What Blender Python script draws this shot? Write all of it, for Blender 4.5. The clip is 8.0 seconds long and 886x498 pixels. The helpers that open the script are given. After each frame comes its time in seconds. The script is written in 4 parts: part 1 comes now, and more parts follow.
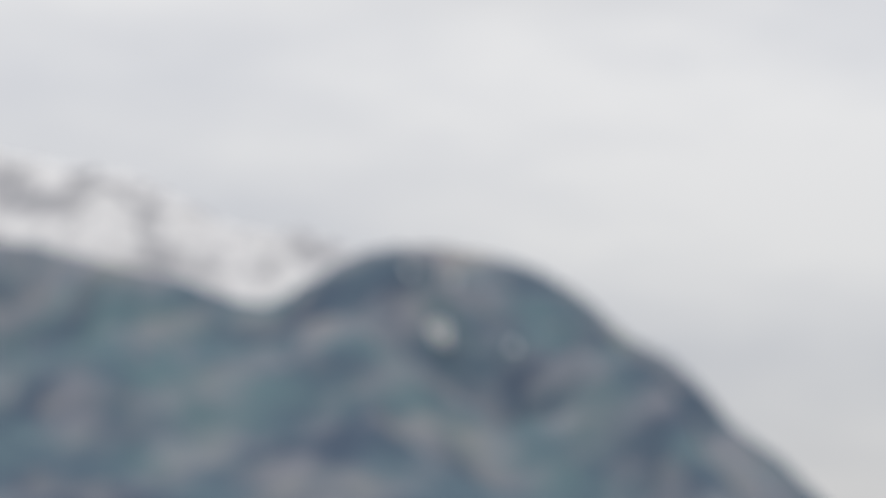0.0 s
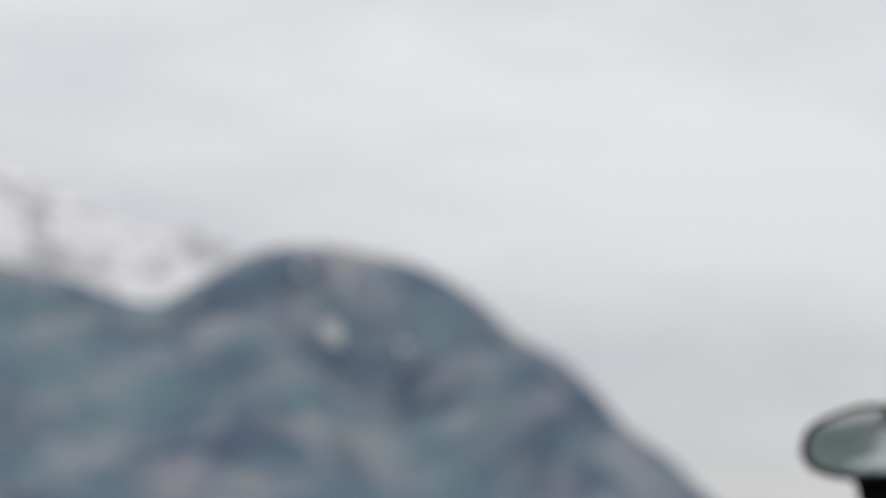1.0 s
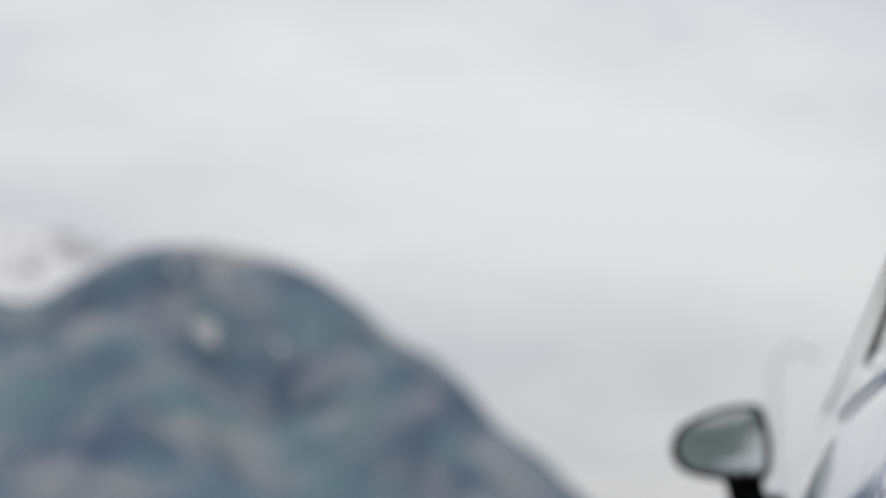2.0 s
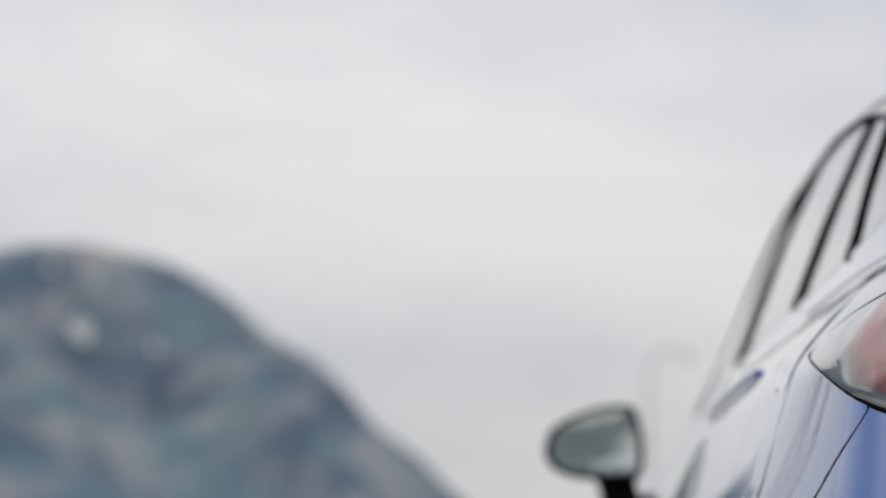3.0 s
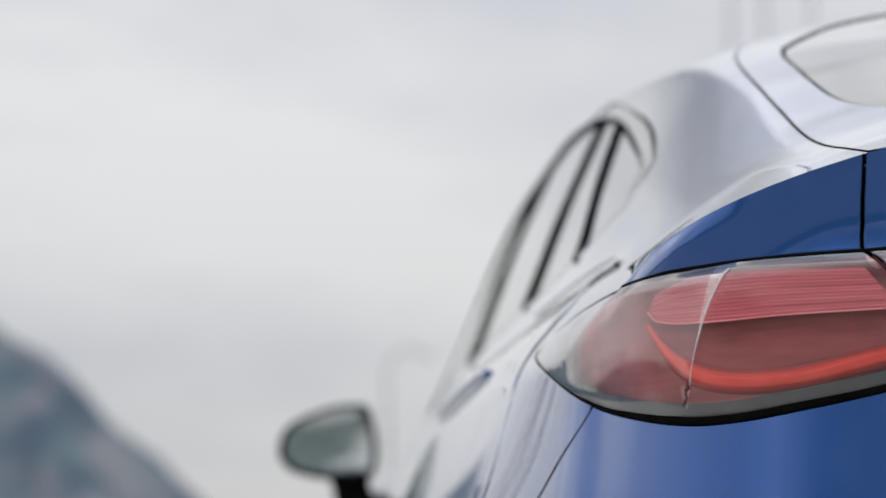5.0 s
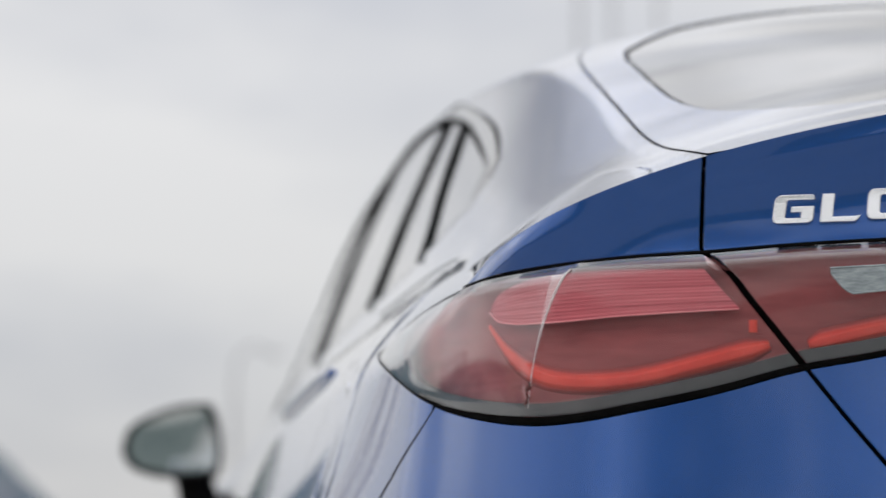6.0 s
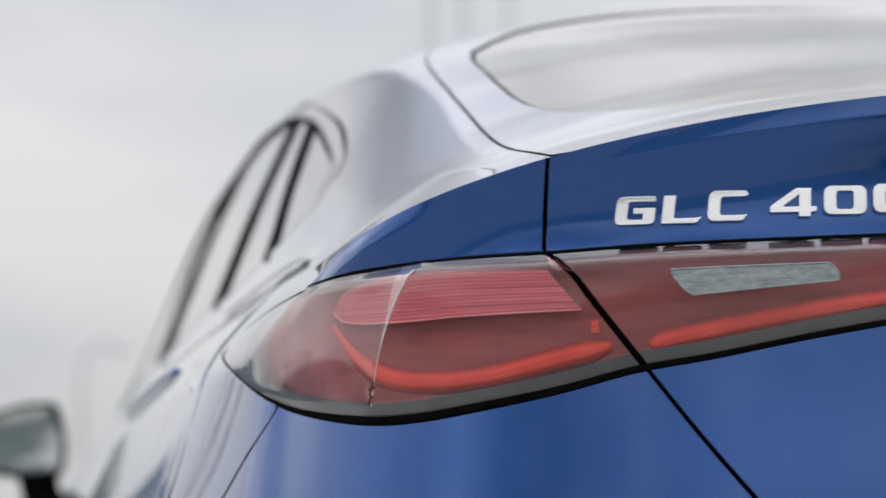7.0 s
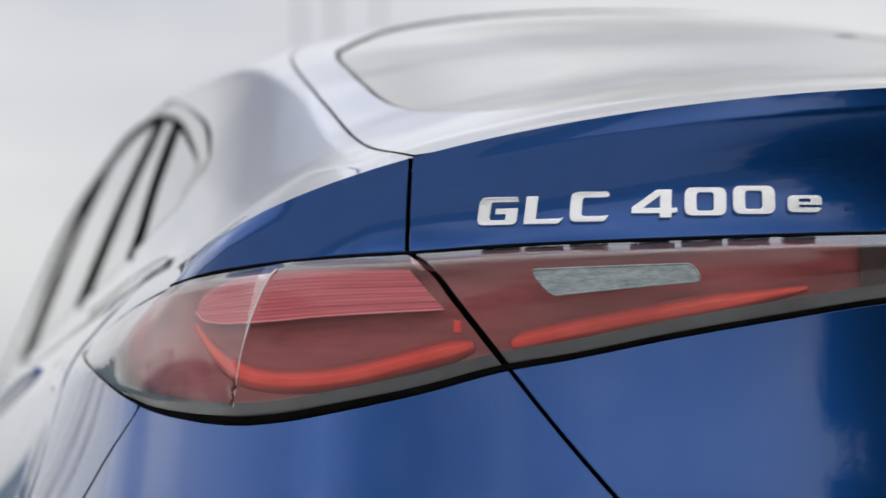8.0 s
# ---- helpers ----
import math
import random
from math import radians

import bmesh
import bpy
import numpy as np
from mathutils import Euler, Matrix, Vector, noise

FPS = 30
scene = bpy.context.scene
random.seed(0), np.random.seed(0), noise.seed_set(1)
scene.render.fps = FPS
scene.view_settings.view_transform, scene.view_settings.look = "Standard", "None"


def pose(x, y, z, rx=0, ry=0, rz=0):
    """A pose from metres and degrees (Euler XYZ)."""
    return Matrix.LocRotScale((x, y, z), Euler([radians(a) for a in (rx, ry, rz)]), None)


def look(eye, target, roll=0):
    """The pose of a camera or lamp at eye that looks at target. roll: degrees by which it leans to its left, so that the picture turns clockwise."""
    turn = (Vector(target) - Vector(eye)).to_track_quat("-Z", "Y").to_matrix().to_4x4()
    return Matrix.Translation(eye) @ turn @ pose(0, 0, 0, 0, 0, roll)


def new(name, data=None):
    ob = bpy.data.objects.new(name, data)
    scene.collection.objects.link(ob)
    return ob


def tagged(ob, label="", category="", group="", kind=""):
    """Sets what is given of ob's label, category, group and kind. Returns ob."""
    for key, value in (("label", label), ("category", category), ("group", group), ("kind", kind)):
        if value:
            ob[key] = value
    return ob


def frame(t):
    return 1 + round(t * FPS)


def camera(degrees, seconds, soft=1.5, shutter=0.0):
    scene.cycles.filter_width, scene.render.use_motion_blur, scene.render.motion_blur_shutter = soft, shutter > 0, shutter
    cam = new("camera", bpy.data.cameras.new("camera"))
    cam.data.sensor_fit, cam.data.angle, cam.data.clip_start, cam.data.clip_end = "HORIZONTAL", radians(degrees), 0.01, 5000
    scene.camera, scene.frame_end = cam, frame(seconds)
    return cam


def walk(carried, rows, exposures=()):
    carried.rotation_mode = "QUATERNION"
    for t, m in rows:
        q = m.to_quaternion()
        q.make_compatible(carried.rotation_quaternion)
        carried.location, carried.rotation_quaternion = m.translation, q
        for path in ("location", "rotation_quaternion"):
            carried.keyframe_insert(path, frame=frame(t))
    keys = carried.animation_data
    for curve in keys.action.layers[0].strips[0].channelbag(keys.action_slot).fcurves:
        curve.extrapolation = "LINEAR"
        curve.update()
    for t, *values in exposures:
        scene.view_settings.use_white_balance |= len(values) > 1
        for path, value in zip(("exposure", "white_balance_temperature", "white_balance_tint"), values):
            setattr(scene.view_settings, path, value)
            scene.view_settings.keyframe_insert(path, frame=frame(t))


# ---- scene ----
# the car stands with its tail at y = 0 and its nose towards +y; the camera turns on its stand behind the left corner
cam = camera(21.52, 8.0, soft=1.5, shutter=0.4)
cam.data.dof.use_dof = True
cam.data.dof.focus_distance = 1.98
cam.data.dof.aperture_fstop = 4.0
EYE, DRIFT = Vector((-1.18296, -1.83227, .78827)), Vector((.0388, -.02577, .00449))
# seconds, heading to the right, tilt upwards, roll
TURNS = [(0.0, -9.869, 7.405, .52), (0.5, -8.611, 7.414, .46), (1.0, -7.193, 7.425, .38), (1.5, -5.625, 7.434, .3), (3.0, -1.066, 7.45, .08), (3.5, .617, 7.45, -.06), (4.0, 2.286, 7.435, -.17), (5.5, 7.108, 7.375, -.41), (6.0, 9.11, 7.345, -.5), (6.5, 11.01, 7.313, -.59), (7.0, 12.818, 7.278, -.66), (7.5, 14.608, 7.241, -.745), (8.0, 16.056, 7.208, -.838)]


def aim(t, heading, tilt, roll):
    eye = EYE + DRIFT * ((t - 8) / 8)
    h, p = radians(heading), radians(tilt)
    return look(eye, eye + Vector((math.sin(h) * math.cos(p), math.cos(h) * math.cos(p), math.sin(p))), roll)


walk(cam, [(t, aim(t, h, p, r)) for t, h, p, r in TURNS])

# overcast daylight: a cloud sheet over a hazy sky, and a very wide weak sun
world = bpy.data.worlds.new("world")
scene.world = world
world.use_nodes = True
wn, wl = world.node_tree.nodes, world.node_tree.links
wn.clear()
sky = wn.new("ShaderNodeTexSky")
sky.sky_type, sky.sun_disc, sky.sun_elevation, sky.sun_rotation = "NISHITA", False, radians(48), radians(230)
geo = wn.new("ShaderNodeTexCoord")
stretch = wn.new("ShaderNodeMapping")
stretch.inputs["Scale"].default_value = (1.0, 1.0, 3.2)
wl.new(geo.outputs["Generated"], stretch.inputs["Vector"])
cloud = wn.new("ShaderNodeTexNoise")
cloud.inputs["Scale"].default_value, cloud.inputs["Detail"].default_value, cloud.inputs["Roughness"].default_value = 3.1, 6, .52
wl.new(stretch.outputs["Vector"], cloud.inputs["Vector"])
ramp = wn.new("ShaderNodeValToRGB")
ramp.color_ramp.elements[0].position, ramp.color_ramp.elements[0].color = .34, (.52, .53, .565, 1)
ramp.color_ramp.elements[1].position, ramp.color_ramp.elements[1].color = .6, (.69, .685, .685, 1)
# an overcast sky grows brighter, and its clouds more marked, towards the zenith
split = wn.new("ShaderNodeSeparateXYZ")
wl.new(geo.outputs["Generated"], split.inputs["Vector"])
height = wn.new("ShaderNodeMapRange")
height.inputs["From Min"].default_value, height.inputs["From Max"].default_value = .0, .2
height.inputs["To Min"].default_value, height.inputs["To Max"].default_value = .95, 1.2
wl.new(split.outputs["Z"], height.inputs["Value"])
zenith, lighter = wn.new("ShaderNodeMapRange"), wn.new("ShaderNodeMath")
zenith.inputs["From Min"].default_value, zenith.inputs["From Max"].default_value, zenith.inputs["To Max"].default_value = .4, .95, 1.15
wl.new(split.outputs["Z"], zenith.inputs["Value"])
lighter.operation = "ADD"
wl.new(height.outputs["Result"], lighter.inputs[0])
wl.new(zenith.outputs["Result"], lighter.inputs[1])
billow = wn.new("ShaderNodeTexNoise")
billow.inputs["Scale"].default_value, billow.inputs["Detail"].default_value = 1.0, 5
drift = wn.new("ShaderNodeMapping")
drift.inputs["Location"].default_value, drift.inputs["Scale"].default_value = (39.9, 22.7, 8.4), (3.8, 3.8, 3.8)
wl.new(geo.outputs["Generated"], drift.inputs["Vector"])
wl.new(drift.outputs["Vector"], billow.inputs["Vector"])
swing = wn.new("ShaderNodeMapRange")
swing.inputs["From Min"].default_value, swing.inputs["From Max"].default_value = .35, .65
swing.inputs["To Min"].default_value, swing.inputs["To Max"].default_value = -.46, .3
wl.new(billow.outputs["Fac"], swing.inputs["Value"])
above = wn.new("ShaderNodeMapRange")
above.inputs["From Min"].default_value, above.inputs["From Max"].default_value = .22, .36
wl.new(split.outputs["Z"], above.inputs["Value"])
marked = wn.new("ShaderNodeMath")
marked.operation = "MULTIPLY"
wl.new(swing.outputs["Result"], marked.inputs[0])
# the cloud is broken lower down over the hills to the south
south, broken = wn.new("ShaderNodeMapRange"), wn.new("ShaderNodeMath")
south.inputs["From Min"].default_value, south.inputs["From Max"].default_value, south.inputs["To Max"].default_value = -.1, -.6, 1.8
wl.new(split.outputs["Y"], south.inputs["Value"])
broken.operation = "MAXIMUM"
wl.new(above.outputs["Result"], broken.inputs[0])
wl.new(south.outputs["Result"], broken.inputs[1])
wl.new(broken.outputs["Value"], marked.inputs[1])
level = wn.new("ShaderNodeMath")
level.operation = "ADD"
wl.new(lighter.outputs["Value"], level.inputs[0])
wl.new(marked.outputs["Value"], level.inputs[1])
wl.new(cloud.outputs["Fac"], ramp.inputs["Fac"])
dim = wn.new("ShaderNodeMix")
dim.data_type, dim.blend_type = "RGBA", "MULTIPLY"
dim.inputs["Factor"].default_value = 1
wl.new(sky.outputs["Color"], dim.inputs["A"])
dim.inputs["B"].default_value = (.09, .09, .09, 1)
both = wn.new("ShaderNodeMix")
both.data_type = "RGBA"
both.inputs["Factor"].default_value = .93
wl.new(dim.outputs["Result"], both.inputs["A"])
wl.new(ramp.outputs["Color"], both.inputs["B"])
back = wn.new("ShaderNodeBackground")
wl.new(level.outputs["Value"], back.inputs["Strength"])
wl.new(both.outputs["Result"], back.inputs["Color"])
wl.new(back.outputs["Background"], wn.new("ShaderNodeOutputWorld").inputs["Surface"])
sun = new("sun", bpy.data.lights.new("sun", "SUN"))
sun.data.energy, sun.data.angle, sun.data.color = .5, radians(160), (1, .97, .93)
sun.matrix_world = look((-20, -16, 26), (0, 0, 0))


# ---- materials ----
def shader(name, color=(.5, .5, .5), rough=.5, metal=0.0, coat=0.0, spec=.5):
    m = bpy.data.materials.new(name)
    m.use_nodes = True
    b = m.node_tree.nodes["Principled BSDF"]
    b.inputs["Base Color"].default_value = (*color, 1)
    b.inputs["Roughness"].default_value, b.inputs["Metallic"].default_value = rough, metal
    b.inputs["Coat Weight"].default_value, b.inputs["Coat Roughness"].default_value = coat, .015
    b.inputs["Specular IOR Level"].default_value = spec
    return m, m.node_tree.nodes, m.node_tree.links, b


def grained(name, dark, light, scale, rough, metal=0.0, coat=0.0, bump=0.0, fine=0.0, spec=.5, detail=6, coat_ior=1.5, ramp_at=(.38, .62)):
    """Two colours mixed by noise at two scales, with relief."""
    m, n, l, b = shader(name, dark, rough, metal, coat, spec)
    b.inputs["Coat IOR"].default_value = coat_ior
    tc = n.new("ShaderNodeTexCoord")
    big = n.new("ShaderNodeTexNoise")
    big.inputs["Scale"].default_value, big.inputs["Detail"].default_value = scale, detail
    small = n.new("ShaderNodeTexNoise")
    small.inputs["Scale"].default_value, small.inputs["Detail"].default_value = fine or scale * 14, 3
    l.new(tc.outputs["Object"], big.inputs["Vector"])
    l.new(tc.outputs["Object"], small.inputs["Vector"])
    mean = n.new("ShaderNodeMix")
    mean.inputs["Factor"].default_value = .4
    l.new(big.outputs["Fac"], mean.inputs["A"])
    l.new(small.outputs["Fac"], mean.inputs["B"])
    r = n.new("ShaderNodeValToRGB")
    r.color_ramp.elements[0].position, r.color_ramp.elements[0].color = ramp_at[0], (*dark, 1)
    r.color_ramp.elements[1].position, r.color_ramp.elements[1].color = ramp_at[1], (*light, 1)
    l.new(mean.outputs["Result"], r.inputs["Fac"])
    l.new(r.outputs["Color"], b.inputs["Base Color"])
    if bump:
        u = n.new("ShaderNodeBump")
        u.inputs["Strength"].default_value, u.inputs["Distance"].default_value = .5, bump
        l.new(mean.outputs["Result"], u.inputs["Height"])
        l.new(u.outputs["Normal"], b.inputs["Normal"])
    return m


def pane(name, tint, dirt_sheen=.02, base=.04, power=3.0, rough=.02):
    """Thin clear glass or plastic: tinted see-through with a glossy face, and a pale film: a little dust, and milky
    sheen on the lamp lens.
    """
    m = bpy.data.materials.new(name)
    m.use_nodes = True
    n, l = m.node_tree.nodes, m.node_tree.links
    n.clear()
    clear, gloss, dust = n.new("ShaderNodeBsdfTransparent"), n.new("ShaderNodeBsdfGlossy"), n.new("ShaderNodeBsdfDiffuse")
    clear.inputs["Color"].default_value = (*tint, 1)
    gloss.inputs["Color"].default_value = (1, 1, 1, 1)
    gloss.inputs["Roughness"].default_value = rough
    dust.inputs["Color"].default_value = (.5, .5, .48, 1)
    tc, noise_ = n.new("ShaderNodeTexCoord"), n.new("ShaderNodeTexNoise")
    noise_.inputs["Scale"].default_value, noise_.inputs["Detail"].default_value = 9, 8
    l.new(tc.outputs["Object"], noise_.inputs["Vector"])
    amount = n.new("ShaderNodeMapRange")
    amount.inputs["From Min"].default_value, amount.inputs["From Max"].default_value = .4, .75
    amount.inputs["To Max"].default_value = dirt_sheen * 2
    l.new(noise_.outputs["Fac"], amount.inputs["Value"])
    dust_sheen, facing, mix = n.new("ShaderNodeMixShader"), n.new("ShaderNodeLayerWeight"), n.new("ShaderNodeMixShader")
    facing.inputs["Blend"].default_value = .5
    curve_, shine = n.new("ShaderNodeMath"), n.new("ShaderNodeMath")
    curve_.operation, shine.operation = "POWER", "MULTIPLY_ADD"
    curve_.inputs[1].default_value, shine.inputs[1].default_value, shine.inputs[2].default_value = power, 1 - base, base
    l.new(facing.outputs["Facing"], curve_.inputs[0])
    l.new(curve_.outputs["Value"], shine.inputs[0])
    l.new(amount.outputs["Result"], dust_sheen.inputs["Fac"])
    l.new(clear.outputs["BSDF"], dust_sheen.inputs[1])
    l.new(dust.outputs["BSDF"], dust_sheen.inputs[2])
    l.new(shine.outputs["Value"], mix.inputs["Fac"])
    l.new(dust_sheen.outputs["Shader"], mix.inputs[1])
    l.new(gloss.outputs["BSDF"], mix.inputs[2])
    l.new(mix.outputs["Shader"], n.new("ShaderNodeOutputMaterial").inputs["Surface"])
    return m


def lacquer(name, dark, light, base, power):
    """Metallic paint under clear lacquer: flakes below, a mirror face that strengthens towards grazing, and faint dust."""
    m = grained(name, dark, light, 900, .24, metal=.95, fine=4000)
    n, l = m.node_tree.nodes, m.node_tree.links
    flake = n["Principled BSDF"]
    gloss, mix, facing = n.new("ShaderNodeBsdfGlossy"), n.new("ShaderNodeMixShader"), n.new("ShaderNodeLayerWeight")
    facing.inputs["Blend"].default_value = .5
    gloss.inputs["Color"].default_value = (1, 1, 1, 1)
    curve_, shine = n.new("ShaderNodeMath"), n.new("ShaderNodeMath")
    curve_.operation, shine.operation = "POWER", "MULTIPLY_ADD"
    curve_.inputs[1].default_value, shine.inputs[1].default_value, shine.inputs[2].default_value = power, 1 - base, base
    l.new(facing.outputs["Facing"], curve_.inputs[0])
    l.new(curve_.outputs["Value"], shine.inputs[0])
    l.new(shine.outputs["Value"], mix.inputs["Fac"])
    tc, peel, bump, film = n.new("ShaderNodeTexCoord"), n.new("ShaderNodeTexNoise"), n.new("ShaderNodeBump"), n.new("ShaderNodeTexNoise")
    peel.inputs["Scale"].default_value, peel.inputs["Detail"].default_value = 130, 2
    film.inputs["Scale"].default_value, film.inputs["Detail"].default_value = 7, 9
    bump.inputs["Strength"].default_value, bump.inputs["Distance"].default_value = .06, .0006
    haze = n.new("ShaderNodeMapRange")
    haze.inputs["From Min"].default_value, haze.inputs["From Max"].default_value = .4, .7
    haze.inputs["To Min"].default_value, haze.inputs["To Max"].default_value = .012, .07
    for k in (peel, film):
        l.new(tc.outputs["Object"], k.inputs["Vector"])
    l.new(peel.outputs["Fac"], bump.inputs["Height"])
    l.new(bump.outputs["Normal"], gloss.inputs["Normal"])
    l.new(film.outputs["Fac"], haze.inputs["Value"])
    l.new(haze.outputs["Result"], gloss.inputs["Roughness"])
    l.new(flake.outputs["BSDF"], mix.inputs[1])
    l.new(gloss.outputs["BSDF"], mix.inputs[2])
    l.new(mix.outputs["Shader"], n["Material Output"].inputs["Surface"])
    return m


def streaked(name, dark, light, scale, rough):
    """Moulded plastic with long fine streaks; scale: the noise along x, y and z."""
    m = grained(name, dark, light, 1, rough, fine=2.7, ramp_at=(.33, .66))
    n, l = m.node_tree.nodes, m.node_tree.links
    place = n.new("ShaderNodeMapping")
    place.inputs["Scale"].default_value = scale
    l.new(next(k for k in n if k.bl_idname == "ShaderNodeTexCoord").outputs["Object"], place.inputs["Vector"])
    for k in [k for k in n if k.bl_idname == "ShaderNodeTexNoise"]:
        l.new(place.outputs["Vector"], k.inputs["Vector"])
    return m


PAINT = lacquer("blue_metallic_paint", (.0078, .075, .3), (.0096, .086, .335), .048, 2.1)
BLACK = grained("gloss_black_trim", (.008, .008, .009), (.014, .014, .015), 30, .25, coat=.3)
RUBBER = grained("black_rubber", (.004, .004, .004), (.008, .008, .008), 40, .9, spec=.02, bump=.0004)
INNER = grained("dark_inner_shell", (.006, .006, .007), (.012, .012, .012), 20, .8, spec=.1)
CLOTH = grained("dark_grey_lining", (.02, .02, .022), (.04, .04, .042), 60, .9, spec=.2)
CHROME = grained("polished_chrome", (.86, .86, .87), (.92, .92, .92), 60, .07, metal=1.0)
SATIN = grained("satin_metal_rim", (.35, .35, .36), (.45, .45, .46), 40, .3, metal=1.0)
# the film here also paints the milky sky reflection on the lens
RED_LENS = pane("red_lamp_lens", (.985, .74, .74), .03, .05, 1.9, .07)
CLEAR_RIM = pane("clear_lens_rim", (.9, .94, .95), .05, .06, 1.9)
GLASS = pane("tinted_car_glass", (.06, .065, .07), .012, .05, 2.0)
MIRROR = grained("mirror_silver", (.62, .66, .66), (.66, .7, .7), 12, .02, metal=1.0)
MAROON = streaked("maroon_reflector", (.17, .05, .055), (.4, .15, .155), (7, 7, 34), .3)
PINK = streaked("ribbed_pink_reflector", (.48, .14, .175), (.74, .3, .35), (5, 5, 240), .22)
# whitish film that paints the sky's reflection beside the lens crease
FACET_GLARE = pane("lens_facet_glare", (.97, .9, .9), .24, .07, 1.6)
SCRAP = grained("dry_leaf_brown", (.06, .015, .015), (.13, .03, .028), 300, .8)
# the guide's glow painted in steps of red, this one next to the core
GLOW_NEAR = grained("red_guide_glow_near", (.72, .095, .07), (.8, .135, .1), 30, .25)
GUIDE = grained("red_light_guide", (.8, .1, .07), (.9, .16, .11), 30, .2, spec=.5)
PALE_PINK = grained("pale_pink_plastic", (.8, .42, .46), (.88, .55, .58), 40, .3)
# pale colour that stands for the highlight along the lens crease
SEAM_GLINT = grained("pale_seam_glint", (.68, .62, .62), (.8, .76, .76), 60, .15)
# the outer steps of the painted glow, duller red further out
GLOW_WIDE = grained("red_guide_glow_wide", (.42, .08, .075), (.5, .1, .09), 30, .35)
GLOW_FAR = grained("red_guide_glow_far", (.32, .08, .078), (.38, .1, .096), 30, .35)
GLOW_MID = grained("red_guide_glow_mid", (.62, .085, .065), (.72, .12, .09), 30, .3)
EDGE = grained("grey_lamp_edge", (.04, .047, .05), (.075, .088, .092), 30, .5)
LETTER = grained("brushed_silver_letters", (.9, .9, .9), (.95, .95, .95), 60, .2, metal=1.0)
CLEAR_BOX = streaked("grey_lamp_reflector", (.2, .24, .25), (.42, .46, .47), (60, 60, 240), .2)
SMOKE = grained("smoked_lamp_black", (.03, .028, .03), (.05, .046, .047), 22, .3)


# smooth curves through a few knots
def curve(knots):
    k = np.array(knots, float)
    x, y = k[:, 0], k[:, 1:]
    h = np.diff(x)
    d = np.diff(y, axis=0) / h[:, None]
    m = np.vstack([d[:1], (d[:-1] * h[1:, None] + d[1:] * h[:-1, None]) / (h[1:] + h[:-1])[:, None], d[-1:]])

    known = {}

    def at(t):
        if t in known:
            return known[t]
        i = min(max(int(np.searchsorted(x, t)) - 1, 0), len(h) - 1)
        w = min(max((t - x[i]) / h[i], 0.0), 1.0)
        a, b, c, e = (1 + 2 * w) * (1 - w) ** 2, w * (1 - w) ** 2, w * w * (3 - 2 * w), w * w * (w - 1)
        r = a * y[i] + b * h[i] * m[i] + c * y[i + 1] + e * h[i] * m[i + 1]
        known[t] = r if len(r) > 1 else float(r[0])
        return known[t]
    return at


# the car's upper surface: sections across the car, v = their place on the centre line (metres from the tail)
LIP = -0.02
roof_z = curve([(LIP, 1.188), (.08, 1.205), (.2, 1.231), (.33, 1.268), (.6, 1.375), (.81, 1.441), (1.05, 1.498), (1.3, 1.542), (1.7, 1.588), (2.2, 1.6), (2.6, 1.575), (2.95, 1.5), (3.3, 1.372), (3.6, 1.225), (3.8, 1.1), (4.2, 1.03), (4.6, .93), (4.74, .85)])
side_y = curve([(LIP, .26), (.3, .42), (.6, .66), (.85, .87), (1.1, 1.1), (4.74, 4.72)])
side_x = curve([(.26, .83), (.45, .806), (.6, .789), (.9, .78), (1.3, .776), (2, .777), (3, .785), (4, .77), (4.5, .72), (4.74, .6)])
side_z = curve([(.26, 1.031), (.4, 1.056), (.6, 1.086), (.9, 1.098), (1.3, 1.099), (2, 1.095), (3, 1.045), (3.5, 1.0), (4.4, .88), (4.74, .74)])

square = curve([(LIP, 1.15), (.25, 1.0), (.5, .76), (.75, .62), (1.3, .6), (2.4, .62), (4, .6), (4.74, .6)])


def upper(v, deg):
    """A point of the upper surface; deg: 0 on the centre line, 90 on the left shoulder."""
    a = math.radians(min(deg, 55))
    ys = side_y(v)
    zs = side_z(ys)
    if v < LIP + .3:
        a = math.radians(deg)
    wide, tall, back = math.sin(a), max(math.cos(a), 0) ** square(v), 1 - math.cos(a)
    if deg > 55 and v > LIP:
        # the glass-house leans in straight below this
        q = (deg - 55) / 35
        f = min((v - LIP) / .3, 1)
        b55 = math.radians(55)
        w5, t5, k5 = math.sin(b55), math.cos(b55) ** square(v), 1 - math.cos(b55)
        wide, tall, back = (o + (g - o) * f for o, g in ((math.sin(math.radians(deg)), w5 + (1 - w5) * q), (max(math.cos(math.radians(deg)), 0) ** square(v), t5 * (1 - q)), (1 - math.cos(math.radians(deg)), k5 + (1 - k5) * q)))
    return np.array([-side_x(ys) * wide, v + (ys - v) * back, zs + (roof_z(v) - zs) * tall])


# the lower body: s runs from the middle of the tail (0) round the left corner (1) and along the flank to the nose (2)
plan = curve([(0, 0, -.03), (.25, -.32, .0), (.5, -.60, .072), (.6, -.685, .108), (.7, -.755, .147), (.8, -.815, .2), (.9, -.853, .262), (1, -.885, .335), (1.1, -.909, .56), (1.2, -.918, .97), (1.3, -.917, 1.43), (1.4, -.894, 1.9), (1.5, -.875, 2.38), (1.6, -.866, 2.85), (1.7, -.882, 3.32), (1.8, -.9, 3.8), (1.93, -.86, 4.42), (2, -.68, 4.74)])
swell = curve([(.2, -.12), (.35, -.05), (.5, .0), (.65, .012), (.8, .008), (.9, 0), (1.2, 0)])
turn_z = curve([(0, 1.05), (.6, 1.035), (.8, 1.02), (1, .965), (1.15, .955), (1.3, .945), (1.6, .9), (2, .78)])
